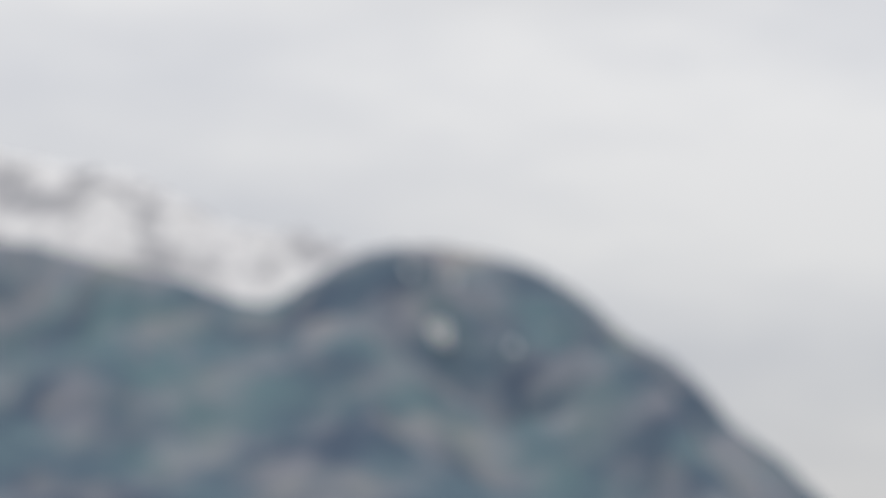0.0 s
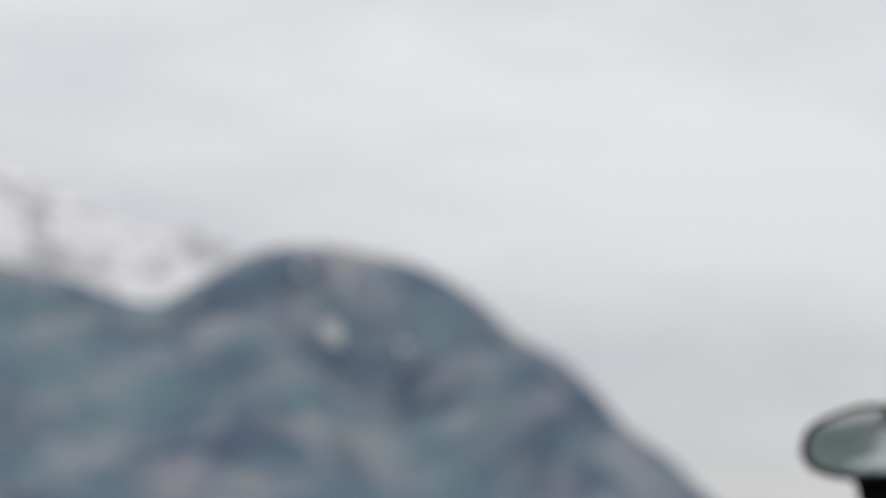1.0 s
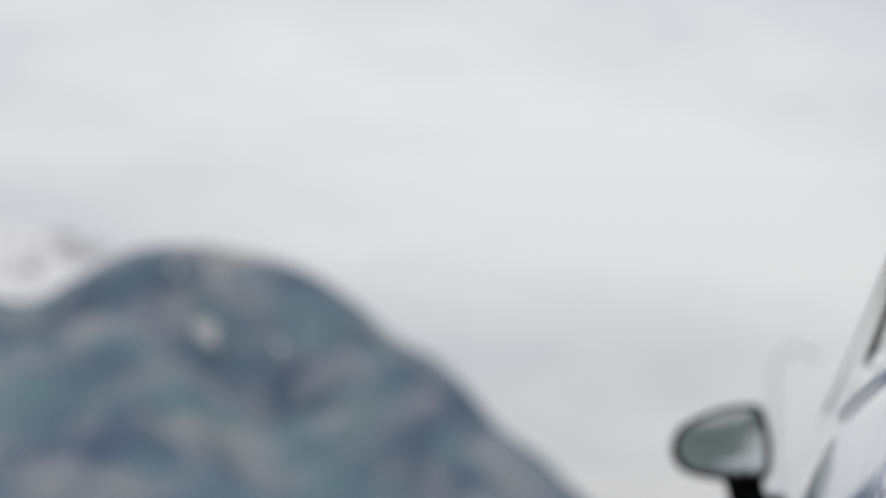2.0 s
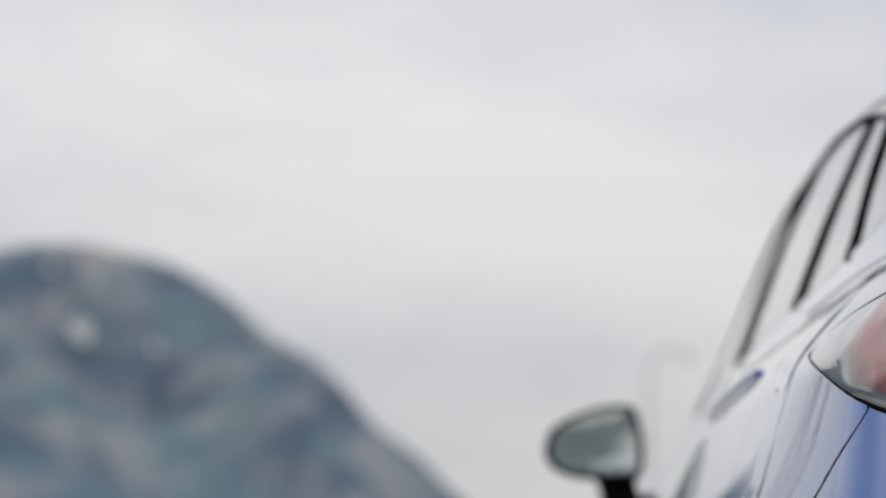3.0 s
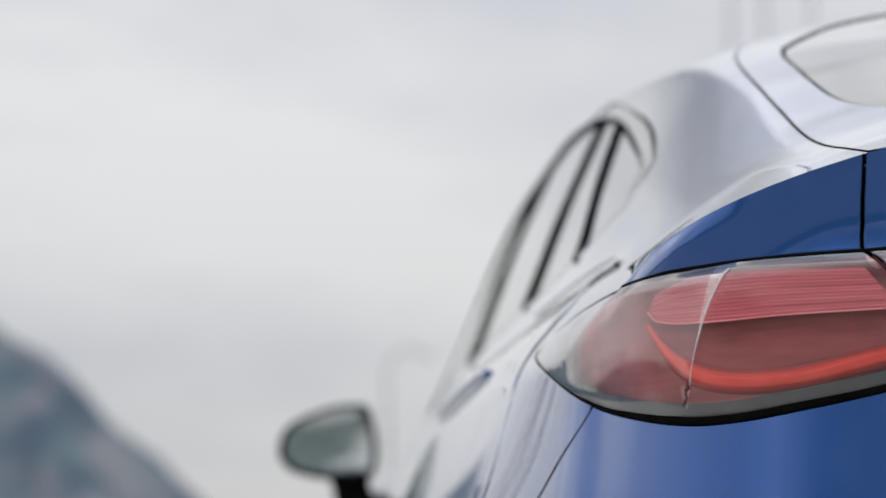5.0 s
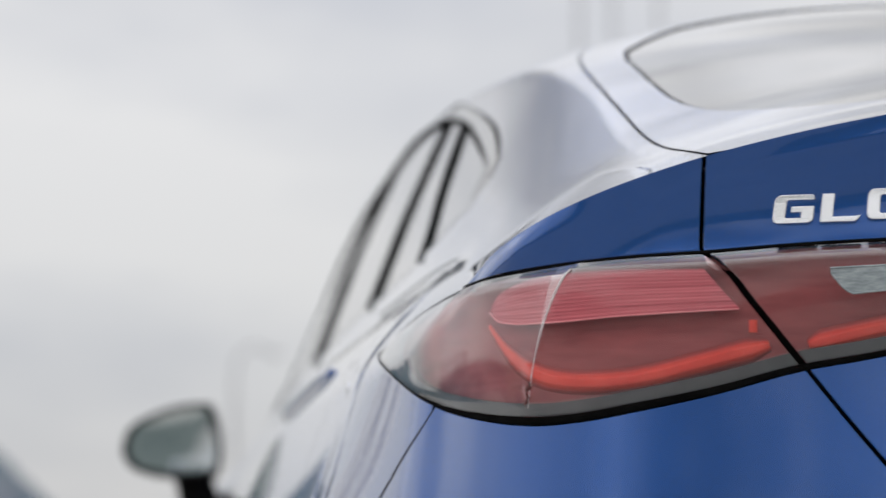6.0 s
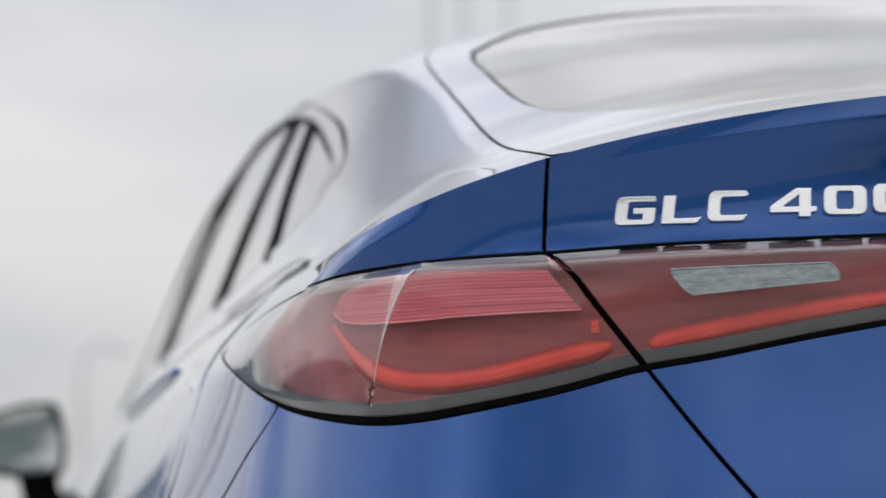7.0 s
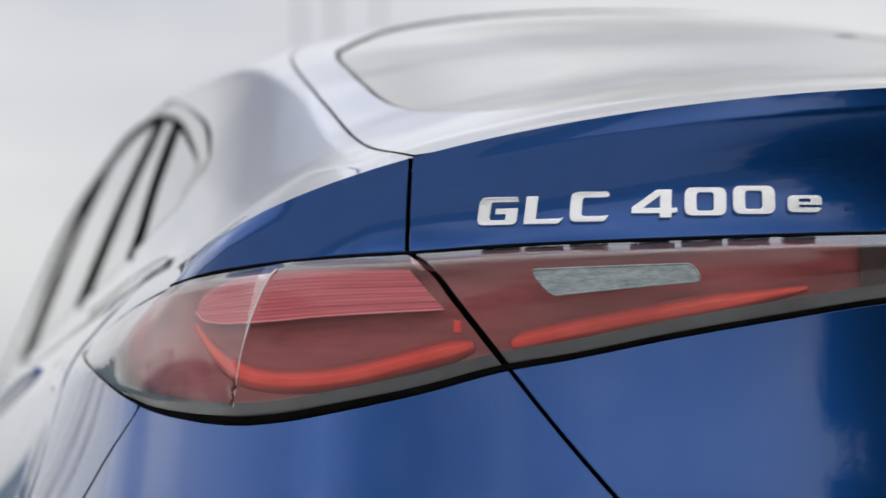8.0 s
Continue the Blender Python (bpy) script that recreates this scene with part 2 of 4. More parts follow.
lean = curve([(0, .03), (.6, .02), (.9, .06), (1.03, .12), (1.12, .26), (1.6, .26), (2, .02)])


def crest(s):
    return upper(LIP, 90 * s) if s <= 1 else upper(LIP + (s - 1) * (4.74 - LIP), 90)


def outward(s):
    d = plan(min(s + .004, 2)) - plan(max(s - .004, 0))
    n = np.array([-d[1], d[0]]) / np.hypot(*d)
    return -n if s < .02 and n[1] > 0 else n


def lower(s, z, proud=0.0):
    """A point of the lower body at the height z."""
    n, p, c, q = outward(s), plan(s), crest(s), turn_z(s)
    out = lean(s) * (.93 - max(z, .82))
    xy = p + n * (swell(z) + out + proud)
    w = min(max((z - q) / (c[2] - q), 0), 1)
    top = p + n * (swell(c[2]) + lean(s) * (.93 - c[2]) + proud)
    power = 1.25 if s < .8 else 1.25 + min((s - .8) / .4, 1) * .55
    xy = xy + (c[:2] - top) * w ** power - n * .0065 * 4 * w * (1 - w) * min(max((.9 - s) / .45, 0), 1)
    if s > .62 and w > 0:
        # the wing rounds over towards its crest
        xy = xy + n * .008 * min((s - .62) / .15, 1) * math.sin(math.pi * w) * min(max((.9 - s) / .1, 0), 1)
    if s < .6 and w > 0:
        # the facet along the lip, of even width, which fades out at the joint
        k = min((.6 - s) / .1, 1)
        w0 = 1 - .0175 / (c[2] - q)
        xy = xy + n * .0042 * k * (w / w0 if w < w0 else (1 - w) / (1 - w0))
    return np.array([xy[0], xy[1], z])

# ---- building helpers ----
def part(name, bm, material, parent, label="", smooth=True):
    me = bpy.data.meshes.new(name)
    bm.to_mesh(me)
    bm.free()
    if smooth:
        me.polygons.foreach_set("use_smooth", [True] * len(me.polygons))
    me.materials.append(material)
    ob = new(name, me)
    ob.parent = parent
    return tagged(ob, label) if label else ob


def sheet(name, surf, nu, nv, material, parent, side=1, rim="", depth=.014, label=""):
    """A panel from surf(i, j), i and j from 0 to 1, with true normals, and edges (of "lrbt") that roll in and turn back."""
    def steps(n, probe):
        line = np.array([probe(k / 12) for k in range(13)])
        long = max(np.linalg.norm(np.diff(line, axis=0), axis=1).sum(), .01)
        e = [min(.0012 / long, .3 / n), min(.004 / long, .6 / n)]
        return [0] + e + [k / n for k in range(1, n)] + [1 - x for x in e[::-1]] + [1]
    iu, jv = steps(nu, lambda w: surf(w, .5)), steps(nv, lambda w: surf(.5, w))
    flip = np.array([side, 1, 1])

    grid = np.array([[surf(i, j) for j in jv] for i in iu])
    du, dv = np.gradient(grid, iu, axis=0), np.gradient(grid, jv, axis=1)
    flat = np.cross(dv, du)
    size = np.linalg.norm(flat, axis=2, keepdims=True)
    unit = flat / np.maximum(size, 1e-12)
    for a in range(len(iu)):
        for b in range(len(jv)):
            if size[a, b, 0] < 1e-7:
                unit[a, b] = unit[min(max(a, 4), len(iu) - 5), min(max(b, 2), len(jv) - 3)]

    verts, norms, faces, index = [], [], [], {}
    inside = {}
    for a, i in enumerate(iu):
        for b, j in enumerate(jv):
            p, n = grid[a, b], unit[a, b]
            edge = [e for e, on in (("l", a == 0), ("r", a == len(iu) - 1), ("b", b == 0), ("t", b == len(jv) - 1)) if on and e in rim]
            if edge:
                q = grid[min(max(a, 2), len(iu) - 3), min(max(b, 2), len(jv) - 3)]
                out = p - q
                out = out / (np.linalg.norm(out) + 1e-9)
                inside[(a, b)] = (p - n * depth, out)
                p, n = p - n * .0008, n + out * .8
                n = n / np.linalg.norm(n)
            index[(a, b)] = len(verts)
            verts.append(p * flip)
            norms.append(n * flip)
    A, B = len(iu) - 1, len(jv) - 1
    for a in range(A):
        for b in range(B):
            q = [index[(a, b)], index[(a, b + 1)], index[(a + 1, b + 1)], index[(a + 1, b)]]
            faces.append(q if side > 0 else q[::-1])

    def flange(path):
        low = []
        for k in path:
            p, o = inside[k]
            low.append(len(verts))
            verts.append(p * flip)
            norms.append(o * flip)
        for x in range(len(path) - 1):
            faces.append([index[path[x]], index[path[x + 1]], low[x + 1], low[x]])
    for e, path in (("l", [(0, b) for b in range(B + 1)]), ("r", [(A, b) for b in range(B + 1)]), ("b", [(a, 0) for a in range(A + 1)]), ("t", [(a, B) for a in range(A + 1)])):
        if e in rim:
            flange(path)
    me = bpy.data.meshes.new(name)
    me.from_pydata([tuple(p) for p in verts], [], faces)
    me.polygons.foreach_set("use_smooth", [True] * len(me.polygons))
    me.normals_split_custom_set_from_vertices([tuple(n) for n in norms])
    me.materials.append(material)
    ob = new(name, me)
    ob.parent = parent
    return tagged(ob, label) if label else ob


def sweep(points, radius, sides=8, closed=False, flat=1.0, bm=None):
    """A tube along points; radius: a number or one per point; flat squeezes it."""
    bm = bm or bmesh.new()
    pts = [Vector(p) for p in points]
    n = len(pts)
    rings = []
    up = Vector((0, 0, 1))
    for k, p in enumerate(pts):
        d = (pts[(k + 1) % n if closed else min(k + 1, n - 1)] - pts[k - 1 if closed else max(k - 1, 0)]).normalized()
        x = d.cross(up)
        x = x.normalized() if x.length > 1e-4 else Vector((1, 0, 0))
        y = x.cross(d)
        r = radius[k] if isinstance(radius, (list, tuple)) else radius
        rings.append([bm.verts.new(p + x * math.cos(2 * math.pi * s / sides) * r * flat + y * math.sin(2 * math.pi * s / sides) * r) for s in range(sides)])
    for k in range(n if closed else n - 1):
        a, b = rings[k], rings[(k + 1) % n]
        for s in range(sides):
            bm.faces.new((a[s], a[(s + 1) % sides], b[(s + 1) % sides], b[s]))
    if not closed:
        bm.faces.new(rings[0][::-1])
        bm.faces.new(rings[-1])
    return bm


def bar(c, size, bm=None, turn=None, bevel=0.0):
    bm = bm or bmesh.new()
    m = Matrix.Translation(c) @ (turn or Matrix()) @ Matrix.Diagonal((*size, 1))
    made = bmesh.ops.create_cube(bm, size=1, matrix=m)
    if bevel:
        edges = list({e for v in made["verts"] for e in v.link_edges})
        bmesh.ops.bevel(bm, geom=edges, offset=bevel, segments=2, affect="EDGES", profile=.5)
    return bm


def span(lo, hi, n):
    return [lo + (hi - lo) * k / n for k in range(n + 1)]


# ---- the ground ----
ground_bm = bmesh.new()
rings = [0, 3, 8, 20, 60, 200, 700, 2400, 4600]
last = None
for r in rings:
    row = [ground_bm.verts.new((r * math.cos(a), r * math.sin(a), -.002 * r if r > 60 else 0)) for a in [2 * math.pi * k / 64 for k in range(64)]] if r else [ground_bm.verts.new((0, 0, 0))]
    if last:
        for k in range(64):
            if len(last) == 1:
                ground_bm.faces.new((last[0], row[k], row[(k + 1) % 64]))
            else:
                ground_bm.faces.new((last[k], row[k], row[(k + 1) % 64], last[(k + 1) % 64]))
    last = row
GRAVEL = grained("pale_grey_gravel_asphalt", (.33, .328, .32), (.47, .465, .45), 1.3, .85, bump=.01, fine=60)
ground = tagged(part("ground", ground_bm, GRAVEL, None), "pale grey gravelly asphalt of an open lay-by", "ground", kind="structure")

# ---- the mountains and wooded hills round about ----
def mountain_rock(name):
    """Forest, scree gullies that run down the slope, pale bare rock above the tree line, with the blue of distance haze
    put into their colours.
    """
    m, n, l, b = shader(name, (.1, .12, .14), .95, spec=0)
    tc = n.new("ShaderNodeTexCoord")

    def noisy(scale, detail, stretch_):
        place, k = n.new("ShaderNodeMapping"), n.new("ShaderNodeTexNoise")
        place.inputs["Scale"].default_value = stretch_
        k.inputs["Scale"].default_value, k.inputs["Detail"].default_value = scale, detail
        l.new(tc.outputs["Object"], place.inputs["Vector"])
        l.new(place.outputs["Vector"], k.inputs["Vector"])
        return k.outputs["Fac"]

    def ramped(fac, stops):
        r = n.new("ShaderNodeValToRGB")
        e = r.color_ramp.elements
        while len(e) < len(stops):
            e.new(.5)
        for q, (at, color) in zip(e, stops):
            q.position, q.color = at, (*color, 1)
        l.new(fac, r.inputs["Fac"])
        return r.outputs["Color"]

    def blended(fac, a, c):
        x = n.new("ShaderNodeMix")
        x.data_type = "RGBA"
        l.new(fac, x.inputs["Factor"])
        l.new(a, x.inputs["A"])
        l.new(c, x.inputs["B"])
        return x.outputs["Result"]

    # these blue-greys carry the haze of distance in the base colour
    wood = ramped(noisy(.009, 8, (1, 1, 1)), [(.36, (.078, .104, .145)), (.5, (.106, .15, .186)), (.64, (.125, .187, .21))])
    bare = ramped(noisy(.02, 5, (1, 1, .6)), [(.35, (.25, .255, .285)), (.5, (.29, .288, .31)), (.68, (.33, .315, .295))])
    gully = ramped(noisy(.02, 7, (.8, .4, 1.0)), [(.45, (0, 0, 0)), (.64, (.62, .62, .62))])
    # bare rock takes over towards the top, unevenly
    high, split_, lifted = n.new("ShaderNodeMapRange"), n.new("ShaderNodeSeparateXYZ"), n.new("ShaderNodeMath")
    l.new(tc.outputs["Object"], split_.inputs["Vector"])
    lifted.operation = "MULTIPLY_ADD"
    lifted.inputs[1].default_value = 260
    l.new(noisy(.007, 4, (1, 1, 1)), lifted.inputs[0])
    l.new(split_.outputs["Z"], lifted.inputs[2])
    high.inputs["From Min"].default_value, high.inputs["From Max"].default_value, high.inputs["To Max"].default_value = 400, 480, .9
    l.new(lifted.outputs["Value"], high.inputs["Value"])
    l.new(blended(high.outputs["Result"], blended(gully, wood, bare), bare), b.inputs["Base Color"])
    return m


ROCK = mountain_rock("haze_tinted_forest_and_rock")
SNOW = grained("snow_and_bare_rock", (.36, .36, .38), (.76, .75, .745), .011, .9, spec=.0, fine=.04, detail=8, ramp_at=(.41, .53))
# the grey of haze is mixed into the wood's green
WOOD = grained("haze_tinted_green_wood", (.13, .16, .16), (.24, .265, .258), .03, .95, spec=.0, fine=.3, detail=8)


def ridge(name, material, crest_deg, heads, near, top, far, ruffle, grain, label):
    """A mountain flank: crest_deg gives its skyline in degrees over the camera by compass heading."""
    bm = bmesh.new()
    rows = []
    for h in heads:
        el = crest_deg(h)
        lift = math.tan(radians(el))
        col = []
        for w in span(0, 1.25, 45):
            r = near + (top - near) * w if w < 1.00001 else top + (far - top) * (w - 1) * 4
            x, y = r * math.sin(radians(h)), r * math.cos(radians(h))
            full = top * lift
            z = full * (w ** 1.35 if w < 1.00001 else 1 - (w - 1) * 2.4)
            p = Vector((x, y, 0)) / grain
            f = noise.fractal(p, .9, 2.1, 6) + 1.1 * (.5 - abs(noise.noise(Vector((p.x * 1.6 + p.y * .5, p.y * .35, 5)))))
            z += f * ruffle * min(1, w * 3) * min(1, max(full, 0) / (ruffle * 1.2))
            ragged = 1 + .012 * noise.fractal(Vector((h * 2.2, 3, 0)), .8, 2, 5) - .02
            z = min(z, r * lift * ragged)
            if abs(w - 1) < 1e-6:
                z = full * ragged
            col.append(bm.verts.new((x, y, z)))
        rows.append(col)
    for a in range(len(rows) - 1):
        for b in range(len(rows[0]) - 1):
            bm.faces.new((rows[a][b], rows[a + 1][b], rows[a + 1][b + 1], rows[a][b + 1]))
    marks = [[v.co.copy() for v in col] for col in rows]
    tagged(part(name, bm, material, None), label, "mountain", kind="structure")
    return heads, marks


near_line = curve([(-120, 4), (-60, 4.4), (-34, 5.2), (-28, 6.2), (-24, 7.2), (-20.7, 7.55), (-18, 7.06), (-16.6, 6.8), (-14.1, 6.2), (-13, 6.85), (-12.1, 7.4), (-11, 7.62), (-9, 7.48), (-8.2, 7.28), (-7.26, 6.9), (-6.3, 6.25), (-5.45, 5.5), (-4.07, 4.66), (-3.4, 3.98), (-2.71, 3.14), (-1.9, 2.58), (-.69, 1.42), (.5, .3), (3, .05), (14, .02)])
far_line = curve([(-60, 6), (-40, 6), (-32, 6.4), (-27, 8.2), (-24, 9.6), (-20.8, 9.7), (-19.4, 9.45), (-17.35, 9.15), (-16, 8.5), (-15.25, 8.1), (-14, 7.95), (-13.15, 7.9), (-12, 7.4), (-10, 6.4), (-7, 4.5), (-3, 1.5), (2, .3), (14, .05)])
hill_line = curve([(95, 5), (120, 8), (140, 9), (156, 8), (168, 5.5), (182, 5), (196, 6.2), (210, 4.6), (222, 6.4), (236, 5), (255, 5.5), (280, 4)])
heads, slope = ridge("mountain_backdrop", ROCK, near_line, span(-120.0, -34.0, 60)[:-1] + span(-34.0, 14.0, 260), 1500, 2900, 3300, 110, 380, "blue-grey mountain flank with forest and bare rock gullies, haze tinted into its colours")
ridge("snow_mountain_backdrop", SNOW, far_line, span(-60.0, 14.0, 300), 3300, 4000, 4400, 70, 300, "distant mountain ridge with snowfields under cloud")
ridge("hill_backdrop", WOOD, hill_line, span(95.0, 280.0, 260), 120, 420, 500, 9, 40, "wooded hillside beyond the lay-by, haze tinted into its green")


# pale huts on the mountain
PLASTER = grained("white_plaster", (.7, .7, .68), (.8, .8, .78), .3, .9)
SLATE = grained("pale_sheet_roof", (.5, .5, .52), (.62, .62, .64), .3, .5)
for heading, up_deg, wide in ((-10.05, 5.12, 22), (-10.8, 6.3, 8), (-9.6, 6.2, 7), (-8.1, 4.8, 8)):
    col = slope[min(range(len(heads)), key=lambda k: abs(heads[k] - heading))]
    p = next((c for c in col if c.z / c.xy.length > math.tan(radians(up_deg))), col[20])
    hut = tagged(new("mountain_hut"), "white plastered hut on the mountain flank", "building", group="huts on the mountain")
    part("wall", bar((0, 0, wide * .2), (wide, wide * .6, wide * .9)), PLASTER, hut, smooth=False)
    roof_bm = bmesh.new()
    ends = [[roof_bm.verts.new((x, y, z)) for x, z in ((-wide * .56, wide * .62), (0, wide * .95), (wide * .56, wide * .62))] for y in (-wide * .36, wide * .36)]
    roof_bm.faces.new(ends[0])
    roof_bm.faces.new(ends[1][::-1])
    for k in range(3):
        roof_bm.faces.new((ends[0][k], ends[1][k], ends[1][(k + 1) % 3], ends[0][(k + 1) % 3]))
    part("roof", roof_bm, SLATE, hut, smooth=False)
    hut.location = p
    hut.rotation_euler = (0, 0, -radians(heading))

# ---- the car ----
car = tagged(new("car"), "dark metallic blue fastback suv coupe parked on the asphalt", "car")

lamp_low = curve([(0, 1.005), (.2, .99), (.27, .977), (.35, .961), (.434, .9425), (.484, .934), (.555, .917), (.641, .903), (.707, .8955), (.761, .894), (.79, .896), (.835, .901), (.88, .907), (.928, .916), (.982, .93), (1.02, .947), (1.048, .9625), (1.07, .974), (1.08, .981)])
lamp_high = curve([(0, 1.058), (.2, 1.052), (.348, 1.047), (.477, 1.043), (.57, 1.039), (.628, 1.038), (.708, 1.035), (.78, 1.031), (.831, 1.0285), (.933, 1.0255), (1.0, 1.024), (1.03, 1.0215), (1.055, 1.014), (1.07, 1.003), (1.078, .992), (1.08, .981)])
gate_cut = curve([(.35, .2), (.6, .26), (.8, .381), (.874, .4342), (.9056, .4568), (.9336, .4769), (.9682, .5028), (.9995, .5277), (1.0221, .5457), (1.0333, .5585), (1.0385, .5672), (1.0405, .5697), (1.043, .5703), (1.0625, .5731), (1.0868, .577), (1.1176, .5819), (1.14, .5855)])
bumper_cut = curve([(.6, 1.14), (.75, 1.07), (.836, 1.016), (.879, .981), (.915, .934)])
TIP = 1.08

seam_at = curve([(.89, .7555), (.9112, .7518), (.9234, .7492), (.9476, .7435), (.9717, .7353), (.991, .7269), (1.0127, .7148), (1.0273, .7045), (1.04, .695)])


def seal_r(s):
    """Half the width of the rubber seal under the lamp."""
    return .0023 + .0014 * min(max((s - .4) / .25, 0), 1) if s < .76 else .0037 - .0028 * (s - .76) / (TIP - .76)


def lens_bulge(s, z, ledge_out=.0145):
    lo, hi = lamp_low(s), lamp_high(s)
    w = min(max((z - lo) / max(hi - lo, 1e-4), 0), 1)
    fade = min(1, max(TIP - s, 0) / .3)
    # a steep ledge under the panel above, then a gentle belly
    ledge = min(max((hi - z) / .013, 0), 1) * (.5 + .5 * min(w / .8, 1))
    belly = ledge_out * ledge + .004 * math.sin(math.pi * min(w / .93, 1)) - .003 * max(0, 1 - w / .12) ** 2
    off = s - seam_at(z)
    return fade * (belly + .009 * math.exp(-abs(off) / (.03 if off > 0 else .05)))


def swap(i, lo, hi):
    return lo + (hi - lo) * i


def mirrored(p, i):
    return p * np.array([-1, 1, 1]) if i < .5 else p


GAP = .0022
# tailgate: the panel under the lip, and the one under the lamps; both run across the car
def lid_face(i, j):
    w = abs(2 * i - 1)
    z = 1.08
    for _ in range(4):
        s = w * (gate_cut(z) - .0022)
        z = swap(j, lamp_high(s) + .001, crest(s)[2])
    return mirrored(lower(s, z), i)


def gate_low(i, j):
    w = abs(2 * i - 1)
    z = .8
    for _ in range(6):
        s = w * (gate_cut(z) - .0022)
        z = swap(j, .62, lamp_low(s) - .0002)
    return mirrored(lower(s, z), i)


tailgate = part("tailgate", bmesh.new(), PAINT, car, "blue metallic tailgate with a sharp lip")
sheet("lip_panel", lid_face, 110, 44, PAINT, tailgate, rim="lrb")
sheet("lower_panel", gate_low, 90, 20, PAINT, tailgate, rim="lrt")


# upper tailgate skin and rear window
hatch_side = curve([(LIP, 51.8), (.1, 51.7), (.198, 52.4), (.401, 52.8), (.534, 53.2), (.682, 52.4), (.8, 50.7), (.853, 49.6), (.93, 47), (1.03, 42), (1.1, 36), (1.15, 28), (1.18, 18), (1.2, 0)])
glass_low = curve([(0, .23), (14, .214), (26.4, .19), (33, .217), (38.3, .262), (42, .308), (44.1, .34), (45.6, .383), (46.8, .43), (47.4, .482), (47.7, .55)])
glass_high = curve([(0, 1.02), (24, 1.0), (30, .965), (34.8, .925), (40.1, .845), (43.5, .79), (46, .736), (47.4, .62), (47.7, .55)])


def reach(inside, a):
    """How far the ray at the angle a runs inside a region of the upper surface, from its middle."""
    lo, hi = 0.0, 2.0
    for _ in range(24):
        m = (lo + hi) / 2
        if inside(.58 + .5 * m * math.sin(a), 50 * m * math.cos(a)):
            lo = m
        else:
            hi = m
    return lo


def in_hatch(v, d):
    return LIP < v < 1.2 and abs(d) < hatch_side(v) - .16


def in_glass(v, d):
    return abs(d) < 47.7 and glass_low(abs(d)) < v < glass_high(abs(d))


def side_upper(v, d):
    p = upper(v, abs(d))
    return p if d >= 0 else p * np.array([-1, 1, 1])


turns = [2 * math.pi * k / 180 for k in range(181)]
R_hatch, R_glass = [reach(in_hatch, a) for a in turns], [reach(in_glass, a) for a in turns]


def loop_at(i, table):
    x = i * 180
    k = min(int(x), 179)
    return table[k] + (table[k + 1] - table[k]) * (x - k)


def hatch_skin(i, j):
    a = 2 * math.pi * i
    r = swap(j, loop_at(i, R_hatch), loop_at(i, R_glass) * 1.008)
    return side_upper(.58 + .5 * r * math.sin(a), 50 * r * math.cos(a))


def hatch_glass(i, j):
    a = 2 * math.pi * i
    r = swap(j, loop_at(i, R_glass) * .996, .02)
    return side_upper(.58 + .5 * r * math.sin(a), 50 * r * math.cos(a)) + np.array([0, .001, -.003])


sheet("upper_panel", hatch_skin, 180, 12, PAINT, tailgate, rim="t", depth=.012)
rear_window = sheet("rear_window", hatch_glass, 180, 14, GLASS, tailgate, label="dark tinted rear window")
edge_pts = [side_upper(.58 + .5 * r * .998 * math.sin(a), 50 * r * .998 * math.cos(a)) - np.array([0, 0, .004]) for a, r in zip(turns[:-1], R_glass)]
part("window_seal", sweep(edge_pts, .0013, 6, closed=True), RUBBER, tailgate)


# roof, windscreen and bonnet
def roof_start(d):
    lo, hi = .8, 1.2
    for _ in range(20):
        m = (lo + hi) / 2
        lo, hi = (m, hi) if hatch_side(m) > abs(d) else (lo, m)
    return lo + .006


def roof_skin(i, j):
    d = (2 * i - 1) * 46.5
    return side_upper(swap(j, roof_start(d), 2.62), d)


sheet("roof", roof_skin, 60, 40, PAINT, car, rim="b", label="blue metallic roof skin")
sheet("windscreen", lambda i, j: side_upper(swap(j, 2.63, 3.63), (2 * i - 1) * 60), 40, 20, GLASS, car)
sheet("bonnet", lambda i, j: side_upper(swap(j, 3.65, 4.72), (2 * i - 1) * 88), 40, 24, PAINT, car, rim="bt")

# side glass outline on the upper surface
dlo_top = curve([(.805, 73), (.814, 70.7), (.85, 68.5), (.897, 66.7), (1.172, 60.2), (1.35, 57.2), (1.5, 55), (1.8, 53.4), (2.1, 53), (2.6, 55), (3.0, 62), (3.3, 82)])
dlo_low = curve([(.805, 73), (.818, 75.4), (.9, 79), (1.125, 83.1), (1.6, 85.7), (2.3, 87.4), (3, 88), (3.3, 87)])
# the upper edge of the glass, inside the bright frame
pane_top = curve([(.86, 76), (.88, 72), (.927, 69.96), (1.026, 67.25), (1.155, 63.99), (1.313, 60.38), (1.433, 58.5), (1.606, 56.8), (1.8, 55.75), (2.0, 55.3), (2.112, 56.0), (2.4, 57.2), (2.7, 59), (3.0, 64), (3.3, 82)])
post_rear = curve([(56, 1.36), (60, 1.335), (70.7, 1.269), (83.1, 1.125), (87, 1.1)])
post_door = curve([(54, 1.51), (57.5, 1.535), (71, 1.6), (85.6, 1.6), (88, 1.6)])
post_mid = curve([(52, 2.1), (54.5, 2.12), (66, 2.29), (87.4, 2.31), (89, 2.31)])


def side_joint(v):
    return hatch_side(v) + .12 if v < .9 else max(46.5, hatch_side(.9) + .12 - (v - .9) * 36)


rear_edge = curve([(.2, 1.25), (.6, 1.19), (.85, 1.154), (.92, 1.157), (.96, 1.141), (1.0, 1.125), (1.1, 1.12)])


def door_cut(z):
    return rear_edge(z)


ARCH = [(1.03, .40), (3.92, .40)]


